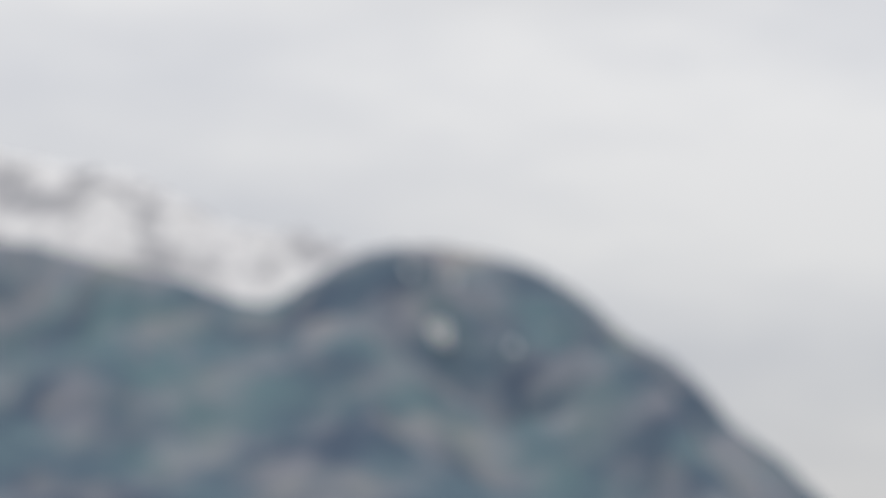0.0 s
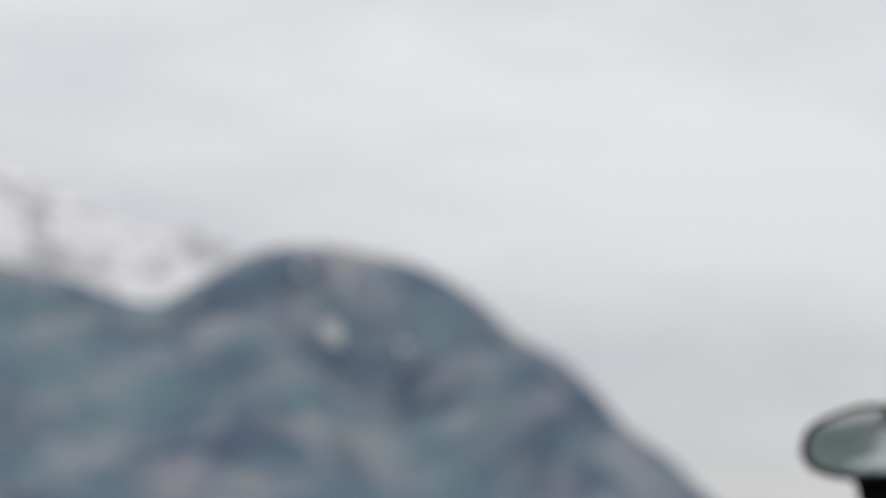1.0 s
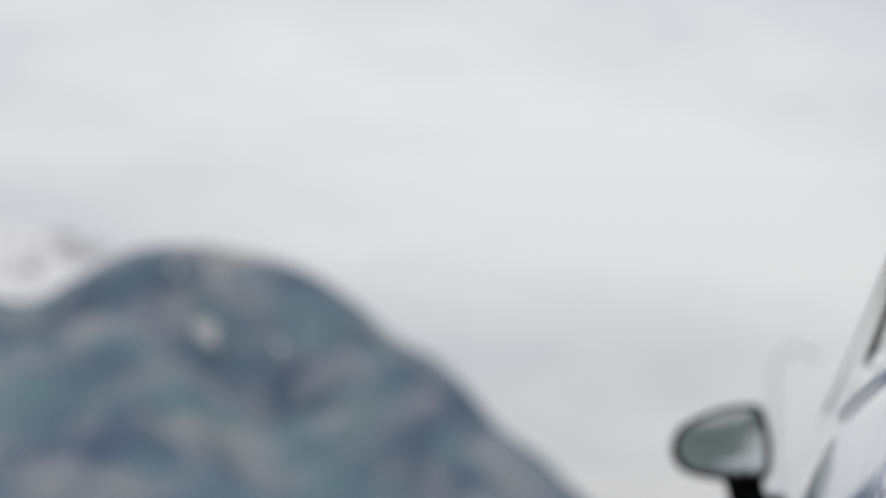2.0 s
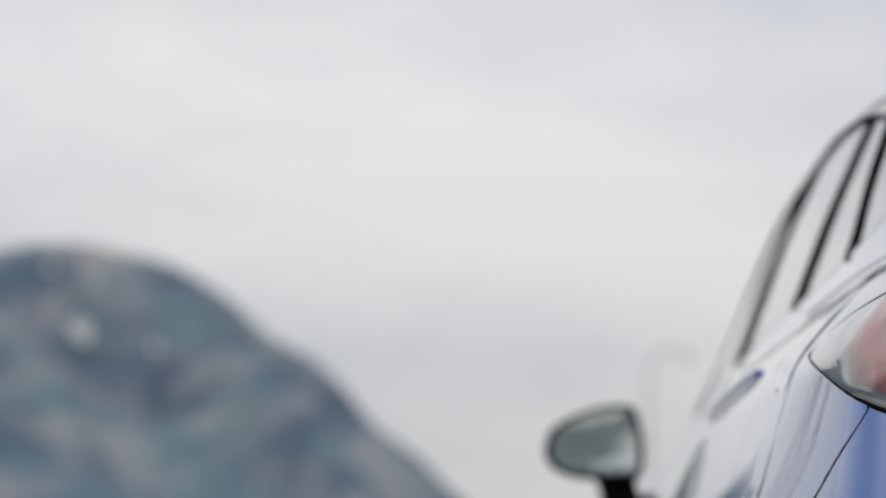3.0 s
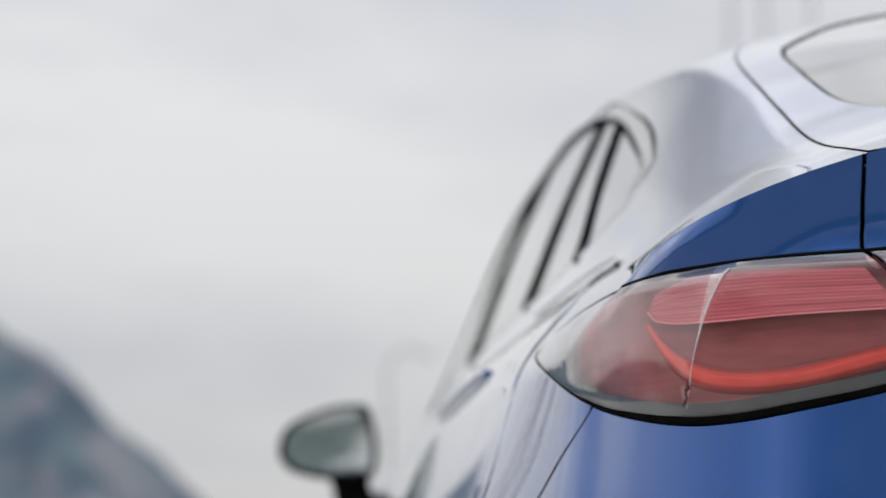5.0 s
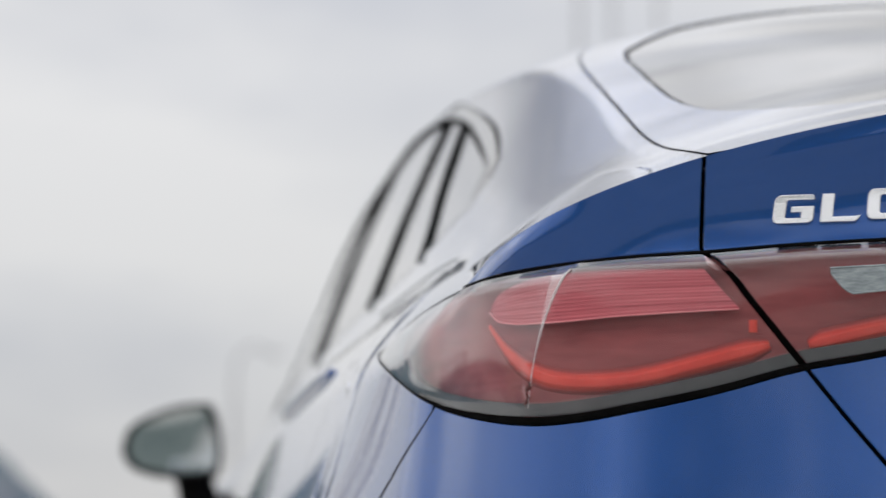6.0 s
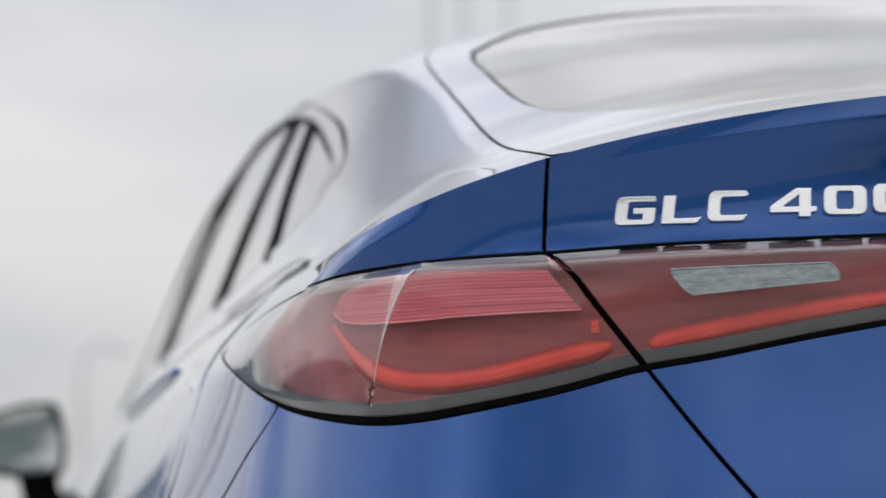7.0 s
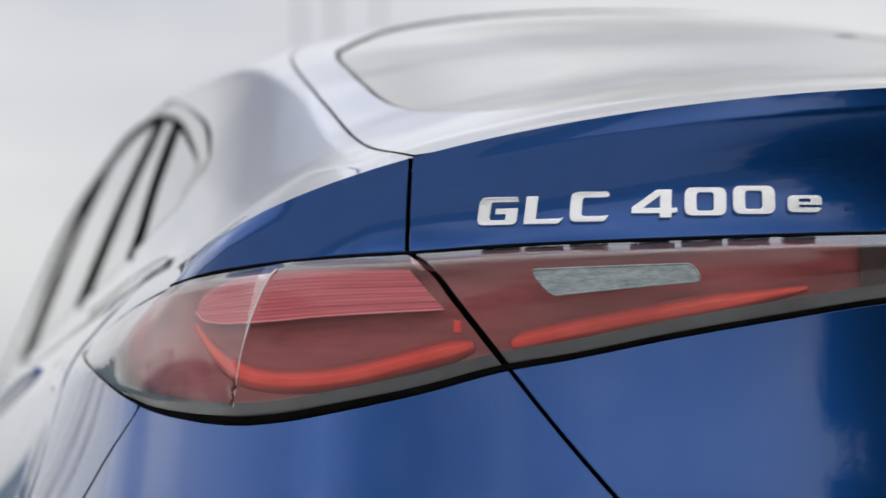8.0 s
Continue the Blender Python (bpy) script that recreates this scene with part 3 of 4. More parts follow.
def body_low(y):
    z = .24
    for c, r in ARCH:
        if abs(y - c) < r:
            z = max(z, .36 + math.sqrt(r * r - (y - c) ** 2))
    return z


for side in (1, -1):
    flip = np.array([side, 1, 1])
    # quarter panel: over the lamp, in front of it, and the pillar up to the roof
    quarter = part("quarter_panel", bmesh.new(), PAINT, car, "blue metallic rear wing and roof pillar")

    def over_lamp(i, j):
        z = 1.08
        for _ in range(3):
            s = swap(i, gate_cut(z) + .0022, TIP)
            z = swap(j, lamp_high(s) + .001, crest(s)[2])
        return lower(s, z)

    def before_lamp(i, j):
        s = swap(i, .9375, TIP)
        lo, hi = .60, .915
        for _ in range(20):
            m = (lo + hi) / 2
            lo, hi = (m, hi) if bumper_cut(m) > s - .0015 else (lo, m)
        return lower(s, swap(j, max(lo, .83), lamp_low(s) - .0002))

    def wing(i, j):
        z = .9
        for _ in range(3):
            s = swap(i, TIP, door_cut(z) - .00016)
            z = swap(j, max(body_low(plan(s)[1]), .76 if s < 1.1 else .2), crest(s)[2])
        return lower(s, z)

    sheet("shoulder", over_lamp, 60, 14, PAINT, quarter, side, rim="lb")
    sheet("lamp_surround", before_lamp, 16, 16, PAINT, quarter, side, rim="t")
    sheet("wing", wing, 40, 30, PAINT, quarter, side, rim="r", depth=.004)
    sheet("pillar", lambda i, j: upper(swap(j, LIP, .805), swap(i, hatch_side(swap(j, LIP, .805)) + .12, 90)), 50, 24, PAINT, quarter, side, rim="l")
    sheet("roof_rail", lambda i, j: upper(swap(j, .805, 3.3), swap(i, side_joint(swap(j, .805, 3.3)), dlo_top(swap(j, .805, 3.3)))), 16, 90, PAINT, quarter, side)
    sheet("belt", lambda i, j: upper(swap(j, .805, 3.3), swap(i, dlo_low(swap(j, .805, 3.3)), 90)), 8, 90, PAINT, quarter, side)
    sheet("front_pillar", lambda i, j: upper(swap(j, 3.3, 3.65), swap(i, 60, 90)), 8, 8, PAINT, quarter, side)
    # doors and front wing
    for name, a, b, label in (("rear_door", 0, 1.42, "blue metallic rear door"), ("front_door", 1.42, 1.665, "blue metallic front door"), ("front_wing", 1.665, 2.0, "blue metallic front wing")):
        def door(i, j, a=a, b=b):
            z = .9
            for _ in range(3):
                s = swap(i, (a or door_cut(z)) + .00016, b - .0003)
                z = swap(j, body_low(plan(s)[1]), crest(s)[2])
            return lower(s, z)
        sheet(name, door, 36, 24, PAINT, car, side, rim="lr" if a else "r", depth=.004, label=label)
    # side windows with their posts and dark trim
    for name, front, back in (("quarter_window", post_rear, None), ("rear_door_window", post_door, post_rear), ("door_window", post_mid, post_door), ("front_door_window", None, post_mid)):
        def side_glass(i, j, front=front, back=back):
            d = 75.0
            for _ in range(6):
                v = swap(i, back(d) if back else .805, front(d) if front else 3.3)
                d = swap(j, dlo_low(v), dlo_top(v))
            p = upper(v, d)
            return p * np.array([.9965, 1, 1]) - np.array([0, 0, .001])
        sheet(name, side_glass, 26, 20, GLASS, car, side, label="tinted side window")
    for name, line, wide in (("window_post", post_rear, .0056), ("window_post", post_door, .0052), ("window_post", post_mid, .0062)):
        ds = [d for d in span(52, 88.5, 73) if pane_top(line(d)) - .3 <= d <= dlo_low(line(d)) + .5]
        part(name, sweep([upper(line(d), d) * flip for d in ds], wide, 8, flat=.6), RUBBER, car, "black window post")
    ring = [upper(v, dlo_top(v)) for v in [.805 + 2.49 * (k / 70) ** 2 for k in range(71)]]
    ring2 = [upper(v, dlo_low(v)) for v in [.805 + 2.49 * (k / 70) ** 2 for k in range(71)]]
    part("window_trim", sweep([p * flip for p in ring], [.0006 + .0027 * math.exp(-((k - 19) / 10) ** 2) for k in range(71)], 6), RUBBER, car, "thin dark trim over the side windows")
    part("frame_seal", sweep([upper(v, pane_top(v)) * flip for v in [.86 + 2.43 * (k / 80) ** 1.6 for k in range(81)]], [.0005 + .0038 * min(1, max(0, (k - 8) / 24)) for k in range(81)], 6), RUBBER, car, "dark seal along the upper edge of the side glass")
    part("belt_moulding", sweep([upper(v, swap((v - .59) / .75, 88.2, 89.2)) * flip for v in span(.59, 1.35, 24)], [.0008] + [.0011 + .0008 * k / 24 for k in range(24)], 6), BLACK, car)
    part("belt_trim", sweep([p * flip for p in ring2], .001, 6), CHROME, car, "bright strip under the side windows")

    # bumper corner under the lamp
    def bumper(i, j):
        z = .8
        for _ in range(6):
            s = swap(i, gate_cut(z) + .0022, bumper_cut(max(z, .6)) - .0018)
            z = swap(j, .3, lamp_low(s) - .0002)
        return lower(s, z)
    sheet("bumper", bumper, 50, 30, PAINT, car, side, rim="lrt", label="blue metallic rear bumper corner")

    # tail lamps: one on the wing, one on the tailgate
    for where in ("outer", "inner"):
        lamp = part("tail_lamp", bmesh.new(), RED_LENS, car if where == "outer" else tailgate, "red tail lamp with clear rim and ribbed reflector")

        def region(i, j, clear=0, where=where):
            z = .97
            for _ in range(5):
                s = swap(i, gate_cut(z) + .004, TIP - .004) if where == "outer" else swap(i, .0, gate_cut(z) - .004)
                edge = min(.0115 + .055 * max(0, (s - .94) / .14) ** 2, .9 * max(lamp_high(s) - lamp_low(s) - .0103, 0)) if clear else 0
                z = swap(j, lamp_low(s) + min(2 * seal_r(s) + .0004, .4 * (lamp_high(s) - lamp_low(s))) + (edge if clear > 0 else 0), lamp_high(s) - .0025 if clear >= 0 else lamp_low(s) + min(2 * seal_r(s) + .0004, .4 * (lamp_high(s) - lamp_low(s))) + edge)
            return s, z

        def lens(i, j):
            s, z = region(i, j, 1)
            return lower(s, z, lens_bulge(s, z))

        def housing(i, j):
            s, z = region(i, j)
            return lower(s, z, -.016)
        sheet("lens", lens, 60 if where == "outer" else 70, 20, RED_LENS, lamp, side, rim="lr", depth=.01)

        def clear_edge(i, j):
            s, z = region(i, j, -1)
            return lower(s, z, lens_bulge(s, z))
        sheet("clear_edge", clear_edge, 60, 5, CLEAR_RIM, lamp, side, label="clear lower edge of the lamp lens")

        def edge_back(i, j):
            s, z = region(i, j, -1)
            return lower(s, z, -.004)
        sheet("edge_backing", edge_back, 60, 4, EDGE, lamp, side)
        sheet("housing", housing, 50, 12, MAROON, lamp, side)
        if where == "outer":
            seam = [(seam_at(z), z) for z in span(.908, 1.027, 24)]
            # the crease's bright highlight, drawn as a thin pale tube
            part("lens_seam", sweep([lower(s, z, lens_bulge(s, z) + .0002) * flip for s, z in seam], [.0004 + .0007 * (k / 24) ** 2 for k in range(25)], 6), SEAM_GLINT, lamp, "moulded seam of the lens with its highlight painted pale")
            # added strip over the lens: the crease's white reflection as a pale film
            def facet(i, j):
                z = swap(j, .95, lamp_high(.71) - .004)
                s = seam_at(z) + .0008 + .02 * j ** 2 * i
                return lower(s, z, lens_bulge(s, z) + .0006)
            sheet("seam_glare", facet, 8, 24, FACET_GLARE, lamp, side, label="pale strip painting the sky's glare beside the lens seam")
            part("leaf_scrap", sweep([lower(seam_at(z) + .002 + .002 * math.sin(k * 1.7), z, lens_bulge(seam_at(z), z) + .001) * flip for k, z in enumerate(span(.908, .932, 8))], [.0005, .0012, .0022, .0014, .0009, .0018, .0026, .0012, .0004], 7, flat=.5), SCRAP, lamp, "dark dried scrap stuck at the foot of the seam")
            rib_top = curve([(.53, 1.024), (.569, 1.025), (.705, 1.0275), (.75, 1.026), (.8, 1.019), (.83, 1.008), (.838, 1.0)])
            rib_low = curve([(.53, .989), (.66, .9865), (.751, .9842), (.8, .986), (.825, .991), (.838, 1.0)])

            def ribs(i, j):
                s = swap(i, .535 + .034 * j, .838)
                z = swap(j, rib_low(s), rib_top(s))
                return lower(s, z, -.007 + .00012 * math.cos(j * 2 * math.pi * 13 + .5 * math.sin(i * 5)) + .00015 * math.sin(j * 31 + i))
            sheet("ribbed_reflector", ribs, 40, 72, PINK, lamp, side)
            edge = [lower(s, rib_low(s), -.005) for s in span(.536, .835, 40)]
            part("reflector_edge", sweep([p * flip for p in edge], .0009, 6), PALE_PINK, lamp)
            guide = curve([(0, .8529, .9875), (.12, .8166, .9628), (.2, .7915, .9492), (.28, .7663, .9392), (.4, .7294, .932), (.55, .6733, .9304), (.7, .6205, .9352), (.83, .5735, .9444), (1, .51, .9578)])
            part("marker", bar(lower(.524, .974, -.008) * flip, (.007, .003, .011), bevel=.0008), GUIDE, lamp)
        else:
            guide = curve([(0, .4768, .9571), (.2, .4331, .9671), (.4, .3898, .9762), (.6, .348, .9845), (.78, .3068, .9925), (1, .2528, 1.0045)])

            def smoke(i, j):
                s = swap(i, 0, .215)
                return lower(s, swap(j, lamp_low(s) + .006, lamp_high(s) - .004), -.008)
            sheet("smoked_middle", smoke, 20, 8, SMOKE, lamp, side)

            def reverse_box(i, j):
                s = swap(i, .3335 + .007 * j + .003 * abs(2 * j - 1) ** 4, .444 + .0165 * j - .003 * abs(2 * j - 1) ** 4)
                z = swap(j, 1.0078 - (s - .336) * .103, 1.0227 - (s - .34) * .029)
                return lower(s, z, lens_bulge(s, z) + .0006)
            sheet("reversing_lamp", reverse_box, 20, 8, CLEAR_BOX, lamp, side, rim="lrbt", depth=.002, label="clear reversing lamp window")
            rim_line = [reverse_box(w, 0) for w in span(0, 1, 24)] + [reverse_box(1, w) for w in span(0, 1, 6)[1:]] + [reverse_box(1 - w, 1) for w in span(0, 1, 24)[1:]] + [reverse_box(0, 1 - w) for w in span(0, 1, 6)[1:-1]]
            part("reversing_rim", sweep([p * flip for p in rim_line], .0009, 6, closed=True), CLEAR_BOX, lamp, "pale moulded rim of the reversing lamp")
        # nested strips, brightest in the middle: the guide's soft glow stepped in colour
        for name, mat, back, thick in (("glow_border", GLOW_FAR, -.0158, .0118), ("glow_border", GLOW_WIDE, -.0154, .0098), ("glow_flank", GLOW_MID, -.015, .0082), ("glow_flank", GLOW_NEAR, -.0146, .0066), ("light_guide", GUIDE, -.0142, .0048)):
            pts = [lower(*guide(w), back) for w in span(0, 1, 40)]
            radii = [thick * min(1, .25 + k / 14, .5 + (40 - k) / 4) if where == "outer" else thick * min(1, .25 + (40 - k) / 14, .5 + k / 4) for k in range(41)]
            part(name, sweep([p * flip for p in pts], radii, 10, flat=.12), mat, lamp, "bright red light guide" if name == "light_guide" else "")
    low = [lower(s, lamp_low(s) + seal_r(s), .0002) for s in span(0, TIP, 110)]
    high = [lower(s, lamp_high(s) - .0005, -.0015) for s in span(TIP, 0, 110)]
    radii = [seal_r(s) for s in span(0, TIP, 110)] + [.0009 + .0007 * min(1, k / 30) for k in range(110)]
    part("lamp_gasket", sweep([p * flip for p in low + high[1:]], radii, 8), RUBBER, car, "black rubber seal round the tail lamp")

# lower bumper between the corners
def bumper_low(i, j):
    w = abs(2 * i - 1)
    z = swap(j, .3, .612)
    return mirrored(lower(w * (gate_cut(max(z, .35)) - .001), z), i)


sheet("bumper_skirt", bumper_low, 60, 10, BLACK, car, rim="t", label="black lower bumper skirt")

# dark shell inside, so that joints and glass look into darkness
def shell(i, j):
    s = abs(2 * i - 1) * 1.95
    c = crest(s)
    z = swap(j, .3, c[2] - .02)
    return mirrored(lower(s, z, -.035), i)


sheet("inner_shell", shell, 120, 16, INNER, car)
sheet("headlining", lambda i, j: side_upper(swap(j, .3, 3.2), (2 * i - 1) * 52) - np.array([0, 0, .05]), 30, 30, CLOTH, car)
sheet("floor_tub", lambda i, j: np.array([swap(i, -.85, .85), swap(j, .2, 4.6), .3]), 8, 8, INNER, car)
sheet("parcel_shelf", lambda i, j: np.array([swap(i, -.7, .7), swap(j, .25, 1.1), 1.02]), 8, 8, CLOTH, car)


def nose(i, j):
    x = swap(i, -.68, .68)
    z = swap(j, .25, .8)
    return np.array([x, 4.74 + .03 * (1 - (x / .68) ** 2) - .05 * (z - .5) ** 2 * 4, z])


sheet("front_bumper", nose, 20, 10, BLACK, car)

# seats, seen dimly through the glass
for x, y in ((-.38, 2.25), (.38, 2.25), (-.38, 1.35), (.38, 1.35)):
    seat = part("seat", bar((x, y + .25, .62), (.5, .5, .2), bevel=.05), CLOTH, car, "dark grey seat")
    part("backrest", bar((x, y, .95), (.48, .16, .62), bevel=.06), CLOTH, seat)
    part("headrest", bar((x, y - .03, 1.33), (.26, .11, .17), bevel=.04), CLOTH, seat)

# wheels
for x, y in ((-.82, 1.03), (.82, 1.03), (-.82, 3.92), (.82, 3.92)):
    hub = new("wheel")
    hub.parent = car
    ring = bmesh.new()
    prof = [(.24, -.11), (.33, -.125), (.355, -.1), (.36, 0), (.355, .1), (.33, .125), (.24, .11)]
    rows = [[ring.verts.new((x + o, y + r * math.cos(a), .36 + r * math.sin(a))) for r, o in prof] for a in [2 * math.pi * k / 48 for k in range(48)]]
    for k in range(48):
        for q in range(len(prof)):
            ring.faces.new((rows[k][q], rows[(k + 1) % 48][q], rows[(k + 1) % 48][(q + 1) % 7], rows[k][(q + 1) % 7]))
    part("tyre", ring, RUBBER, hub)
    out = -.1 if x < 0 else .1
    rim = bmesh.new()
    for k in range(5):
        a = 2 * math.pi * k / 5
        for da in (-.12, .12):
            sweep([(x + out, y + r * math.cos(a + da * (r > .1)), .36 + r * math.sin(a + da * (r > .1))) for r in (.03, .12, .24)], .017, 6, bm=rim)
    sweep([(x + out, y + .24 * math.cos(a), .36 + .24 * math.sin(a)) for a in span(0, 2 * math.pi, 48)[:-1]], .014, 6, closed=True, bm=rim)
    bmesh.ops.create_cone(rim, cap_ends=True, segments=24, radius1=.05, radius2=.045, depth=.04, matrix=Matrix.Translation((x + out, y, .36)) @ Matrix.Rotation(math.pi / 2, 4, "Y"))
    part("rim", rim, SATIN, hub)

# door mirrors
MX = [0, .01, .034, .07, .118, .161, .187, .2, .21, .208, .198, .155, .106, .058, .022, .005, 0]
MZ = [0, .036, .058, .076, .091, .0955, .092, .067, .012, -.036, -.058, -.064, -.063, -.056, -.041, -.018, 0]
mirror_loop = curve([(k / 16, x, z) for k, (x, z) in enumerate(zip(MX, MZ))])


def mirror_outline(a):
    """The mirror head seen from behind: a blunt inner end, a pointed outer end."""
    x, z = mirror_loop(a / (2 * math.pi))
    return x - 1.086, z + 1.002


for side in (1, -1):
    flip = np.array([side, 1, 1])
    head = part("door_mirror", bmesh.new(), BLACK, car, "black door mirror with a silvered glass")
    shell_bm = bmesh.new()
    stations = [(3.11, .84), (3.103, .9), (3.098, .95), (3.097, .985), (3.106, 1.0), (3.13, 1.0), (3.17, .97), (3.22, .86), (3.26, .66), (3.28, .35)]
    rows = []
    for y, g in stations:
        row = []
        for k in range(56):
            a = 2 * math.pi * k / 56
            x, z = mirror_outline(a)
            row.append(shell_bm.verts.new(((-.975 + (x + .975) * g) * side, y, 1.008 + (z - 1.008) * g)))
        rows.append(row)
    for a, b in zip(rows, rows[1:]):
        for k in range(56):
            f = (a[k], a[(k + 1) % 56], b[(k + 1) % 56], b[k])
            shell_bm.faces.new(f if side > 0 else f[::-1])
    shell_bm.faces.new(rows[-1])
    part("housing", shell_bm, RUBBER, head)
    pane_bm = bmesh.new()
    # slightly domed glass
    domed = [[pane_bm.verts.new(((-.978 + (mirror_outline(2 * math.pi * k / 56)[0] + .975) * .905 * g) * side, 3.1062 + .0007 * g * g, 1.013 + (mirror_outline(2 * math.pi * k / 56)[1] - 1.008) * .86 * g)) for k in range(56)] for g in (1, .8, .6, .4, .2)]
    tip = pane_bm.verts.new((-.978 * side, 3.1062, 1.013))
    for a, b in zip(domed, domed[1:]):
        for k in range(56):
            f = (a[k], b[k], b[(k + 1) % 56], a[(k + 1) % 56])
            pane_bm.faces.new(f[::-1] if side > 0 else f)
    for k in range(56):
        f = (domed[-1][k], tip, domed[-1][(k + 1) % 56])
        pane_bm.faces.new(f[::-1] if side > 0 else f)
    part("mirror_glass", pane_bm, MIRROR, head, "silvered mirror glass")
    part("arm", sweep([np.array(p) * flip for p in ((-.93, 3.17, .955), (-.925, 3.165, .905), (-.88, 3.16, .855), (-.78, 3.16, .85))], [.048, .042, .034, .03], 14), RUBBER, head)
    # door handle
    hs = [lower(s, swap(k / 14, 1.0, .967), .002) for k, s in enumerate(span(1.195, 1.29, 14))]
    part("door_handle", sweep([p * flip for p in hs], [.003, .007, .011] + [.0115] * 9 + [.011, .007, .003], 10, flat=.8), PAINT, car, "blue metallic door handle")

# raised letters on the tailgate
badge = part("model_badge", bmesh.new(), CHROME, tailgate, "raised chrome model letters")
graph = bpy.context.evaluated_depsgraph_get()
# each outline runs through corners (x, y, rounding); holes follow the outer line
GLYPHS = {
    "G": (70, 49, [[(0, 0, 12), (70, 0, 11), (70, 29, 2), (31, 29, 1), (31, 19, 1), (49, 19, 1), (49, 9, 1), (22, 9, 4), (22, 40, 4), (70, 40, 2), (67, 49, 9), (0, 49, 13)]]),
    "L": (70, 49, [[(0, 0, 1), (62, 0, 5), (70, 12, 2), (62, 9.5, 3), (22, 9, 1), (22, 49, 1), (0, 49, 1)]]),
    "C": (70, 51, [[(0, 0, 13), (62, 0, 5), (70, 12, 2), (62, 10, 3), (22, 10, 5), (22, 41, 5), (62, 41, 3), (70, 43, 2), (66, 51, 8), (0, 51, 14)]]),
    "4": (81, 50, [[(0, 8, 1), (50, 8, 1), (50, 0, 1), (71, 0, 1), (71, 8, 1), (81, 9, 1), (81, 18, 1), (71, 18, 1), (71, 50, 1), (44, 50, 3), (0, 19, 2)], [(50, 39, 1), (50, 18, 1), (21, 18, 1)]]),
    "0": (75, 50, [[(0, 0, 15), (75, 0, 15), (75, 50, 15), (0, 50, 15)], [(22, 9, 6), (52, 9, 6), (52, 41, 6), (22, 41, 6)]]),
    "e": (61, 30, [[(0, 0, 10), (54, 0, 8), (61, 8, 2), (54, 8.5, 2), (20, 8.5, 3), (20, 13, 1), (61, 13, 1), (61, 30, 11), (0, 30, 11)], [(20, 18, 1), (41, 18, 1), (41, 24, 3), (20, 24, 3)]]),
}


def rounded(corners):
    """A closed line through corners, each rounded by its radius."""
    out, n = [], len(corners)
    for k, (x, y, r) in enumerate(corners):
        p = Vector((x, y))
        a, b = Vector(corners[k - 1][:2]) - p, Vector(corners[(k + 1) % n][:2]) - p
        cut = min(r, a.length * .49, b.length * .49)
        a, b = p + a.normalized() * cut, p + b.normalized() * cut
        for w in span(0, 1, 5):
            out.append(a * (1 - w) ** 2 + p * 2 * w * (1 - w) + b * w * w)
    return out


# letter, where it starts and ends round the tail, its foot and its height
LETTERS = [("G", 0.5067, 0.4721, 1.0599, 0.0244), ("L", 0.4665, 0.4344, 1.0601, 0.0244), ("C", 0.4302, 0.3996, 1.0614, 0.0264), ("4", 0.3831, 0.3493, 1.0642, 0.0249), ("0", 0.3443, 0.3136, 1.0658, 0.025), ("0", 0.3091, 0.2784, 1.0671, 0.025), ("e", 0.2695, 0.2444, 1.0686, 0.0151)]
for text, start, end, foot, height in LETTERS:
    wide, tall, loops = GLYPHS[text]
    outline = bpy.data.curves.new("letter", "CURVE")
    outline.dimensions, outline.fill_mode, outline.extrude, outline.bevel_depth, outline.bevel_resolution, outline.offset = "2D", "BOTH", 3, .9, 2, -.9
    for corners in loops:
        line = rounded(corners)
        spline = outline.splines.new("POLY")
        spline.points.add(len(line) - 1)
        for q, c in zip(spline.points, line):
            q.co = (c.x, c.y, 0, 1)
        spline.use_cyclic_u = True
    temp = new("letter", outline)
    graph.update()
    me = bpy.data.meshes.new_from_object(temp.evaluated_get(graph))
    bpy.data.objects.remove(temp)
    for v in me.vertices:
        x, y, deep = v.co
        v.co = lower(swap(x / wide, start, end), foot + height * y / tall, .0042 + deep / 3.9 * .0032)
    me.materials.clear()
    me.materials.append(LETTER)
    ob = new("letter", me)
    ob.parent = badge


# ---- trees beyond the camera, which the paintwork mirrors ----
BARK = grained("grey_brown_bark", (.05, .04, .03), (.13, .11, .09), 6, .9, bump=.02)
LEAF = grained("dark_green_leaves", (.018, .035, .012), (.05, .085, .028), 1.5, .6, spec=.3)


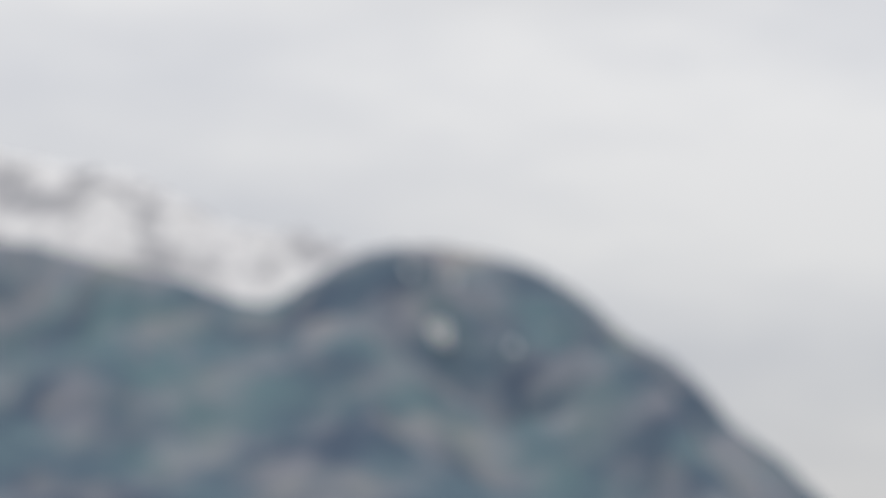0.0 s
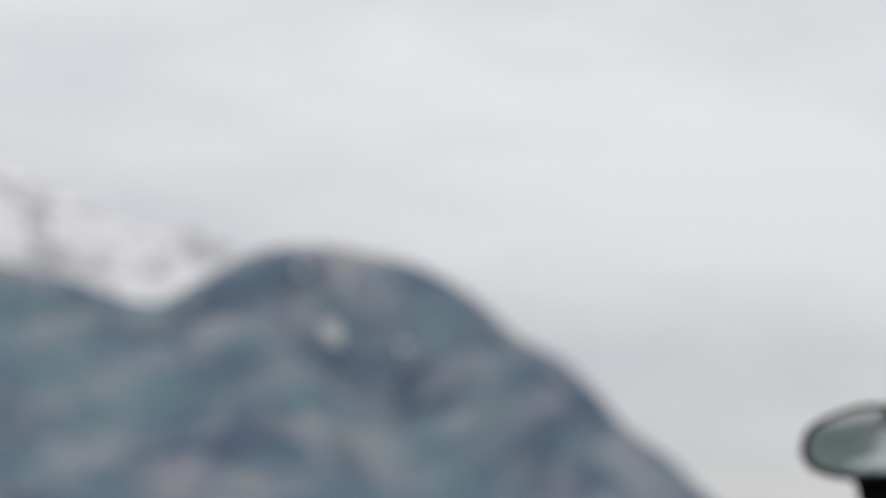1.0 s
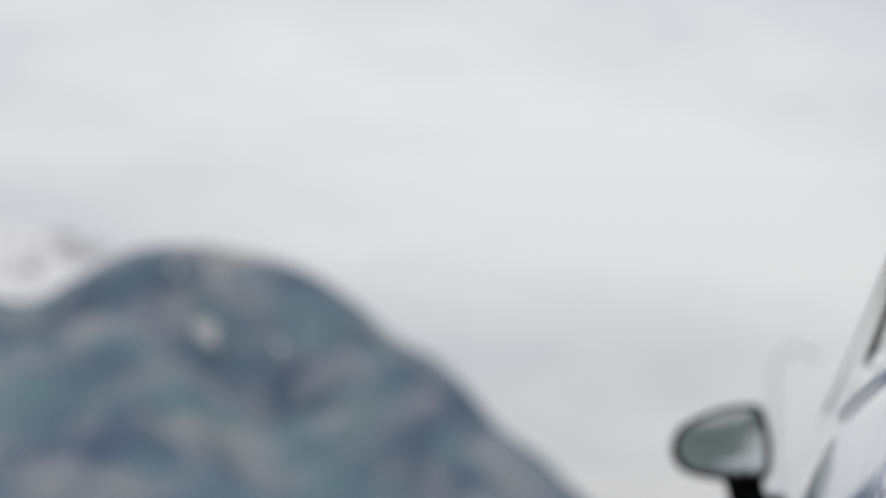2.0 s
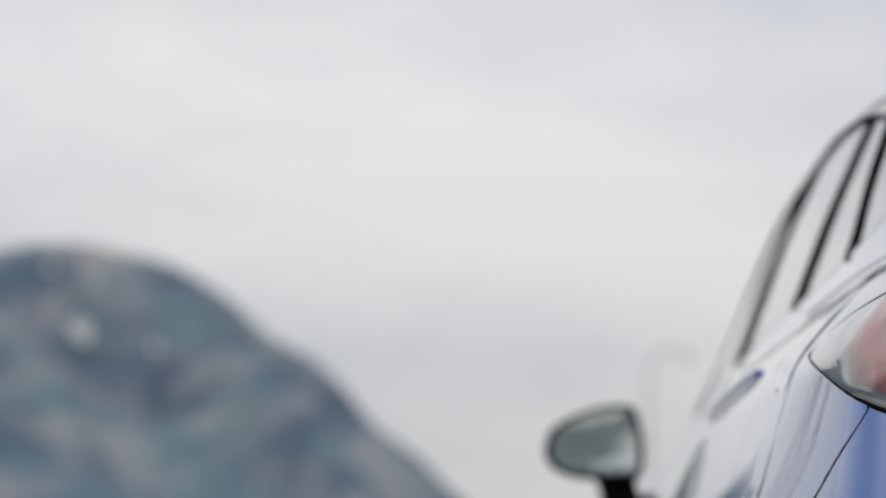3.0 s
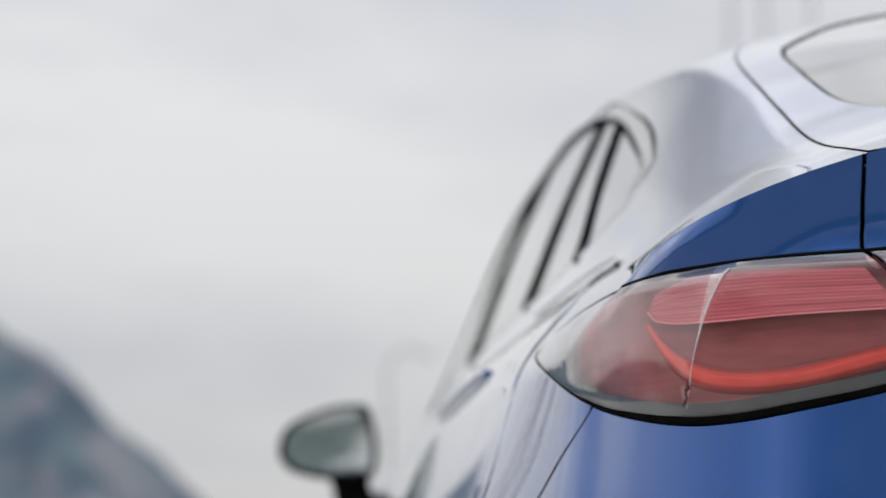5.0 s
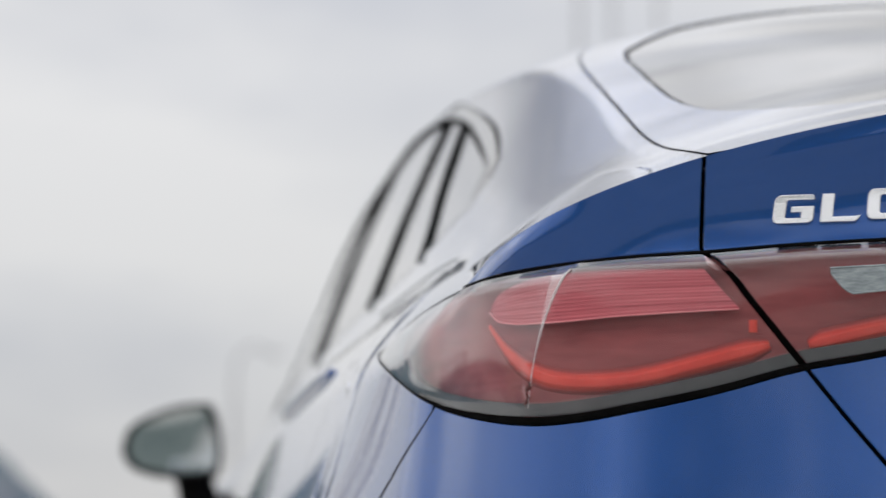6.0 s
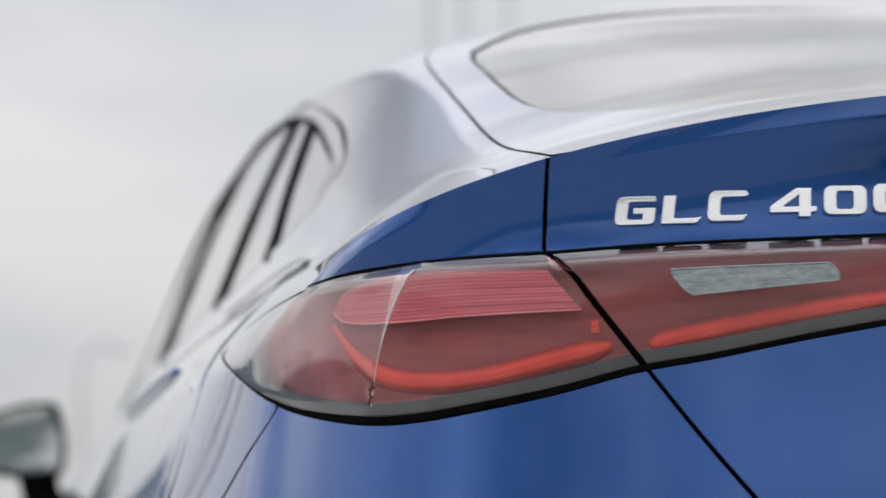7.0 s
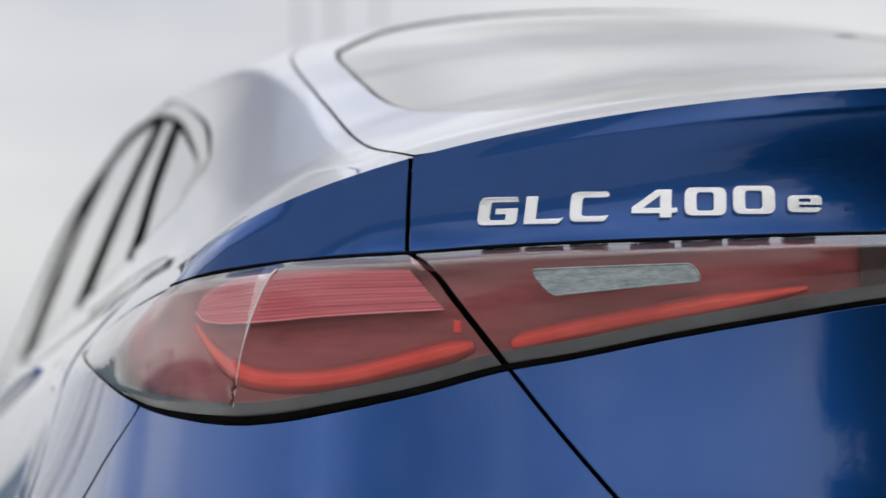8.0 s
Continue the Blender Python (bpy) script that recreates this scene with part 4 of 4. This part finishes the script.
def tree(tall, wide, seed, at, name="tree", label="dense dark green broadleaf tree at the edge of the lay-by", group="trees behind the camera"):
    rng = random.Random(seed)
    root = tagged(new(name), label, name, group=group)
    wood = bmesh.new()
    lean_x, lean_y = rng.uniform(-.4, .4), rng.uniform(-.4, .4)
    spine = [(lean_x * w * w, lean_y * w * w, tall * .8 * w) for w in span(0, 1, 8)]
    sweep(spine, [.2 * tall / 10 * (1 - .8 * w) + .02 for w in span(0, 1, 8)], 9, bm=wood)
    tips = []
    for k in range(26):
        w = rng.uniform(.1, .98)
        a = rng.uniform(0, 6.283)
        base = Vector((lean_x * w * w, lean_y * w * w, tall * .8 * w))
        reach_ = wide * (1.05 - .6 * abs(w - .45)) * rng.uniform(.55, 1)
        tip = base + Vector((math.cos(a) * reach_, math.sin(a) * reach_, tall * rng.uniform(.05, .2)))
        mid = (base + tip) / 2 + Vector((0, 0, .04 * tall))
        sweep([base, mid, tip], [.06 * tall / 10, .04 * tall / 10, .015], 6, bm=wood)
        tips += [tip, mid, (mid + tip) / 2]
    part("trunk", wood, BARK, root)
    verts, faces = [], []
    for k in range(14000):
        c = rng.choice(tips)
        q = Vector((rng.gauss(0, 1), rng.gauss(0, 1), rng.gauss(0, .8))) * wide * .22 + c
        ax = Vector((rng.gauss(0, 1), rng.gauss(0, 1), rng.gauss(0, 1))).normalized()
        bx = ax.orthogonal().normalized()
        size = rng.uniform(.09, .2) * min(1, .35 + tall / 14)
        n = len(verts)
        verts += [q + ax * size, q + bx * size * .6, q - ax * size, q - bx * size * .6]
        faces.append((n, n + 1, n + 2, n + 3))
    me = bpy.data.meshes.new("crown")
    me.from_pydata(verts, [], faces)
    me.materials.append(LEAF)
    crown = new("crown", me)
    crown.parent = root
    root.location = at
    return root


for k, (az, dist, tall, wide) in enumerate(((170.2, 26, 6.8, 2.0), (167, 24, 7.4, 2.4), (163.5, 17, 7.8, 2.1), (156, 19, 10.5, 3.0), (148, 20, 9.5, 2.8), (139, 23, 11, 3.2), (130, 22, 9, 2.8))):
    tree(tall, wide, 11 + k, (dist * math.sin(radians(az)), dist * math.cos(radians(az)), 0))


# low dense bushes nearer by
for k, (az, dist, tall, wide) in enumerate(((174.5, 8.0, 1.2, .45), (172, 7.6, 1.5, .6), (169, 7.8, 1.9, .7), (165.5, 8.2, 2.0, .7), (162, 8.0, 1.9, .7))):
    tree(tall, wide, 31 + k, (dist * math.sin(radians(az)), dist * math.cos(radians(az)), 0), "bush", "low dense dark green bush at the edge of the asphalt", "bushes behind the camera")


# slim poles beyond the car
POLE = grained("weathered_grey_metal", (.3, .3, .31), (.42, .42, .43), 3, .5, metal=.6)
for az, dist in ((12.55, 42), (13.4, 44), (14.55, 43)):
    pole = tagged(new("tall_pole"), "tall slim grey metal pole beyond the car", "pole", group="tall poles")
    part("shaft", sweep([(0, 0, 0), (0, 0, 6), (0, 0, 14)], [.05, .042, .035], 12), POLE, pole)
    part("foot", sweep([(0, 0, 0), (0, 0, .25)], [.14, .1], 12), POLE, pole)
    part("finial", sweep([(0, 0, 14), (0, 0, 14.06), (0, 0, 14.14)], [.05, .08, .02], 10), POLE, pole)
    pole.location = (EYE.x + dist * math.sin(radians(az)), EYE.y + dist * math.cos(radians(az)), 0)

# a street lamp with a curved arm beyond the bonnet
lamp_at = Vector((EYE.x + 45 * math.sin(radians(3.95)), EYE.y + 45 * math.cos(radians(3.95)), 0))
street_lamp = tagged(new("street_lamp"), "slim grey street lamp with a curved arm", "street lamp")
arm = [(0, 0, 0), (0, 0, 2), (0, 0, 3.6)] + [(.42 * (1 - math.cos(a)), 0, 4.15 + .55 * math.sin(a)) for a in span(0, 2.2, 9)]
part("post", sweep(arm, [.05, .04, .03] + [.024] * 10, 10), POLE, street_lamp)
part("lamp_head", bar((.78, 0, 4.56), (.26, .12, .06), bevel=.03), POLE, street_lamp)
part("foot", sweep([(0, 0, 0), (0, 0, .4)], [.13, .09], 12), POLE, street_lamp)
street_lamp.location = lamp_at
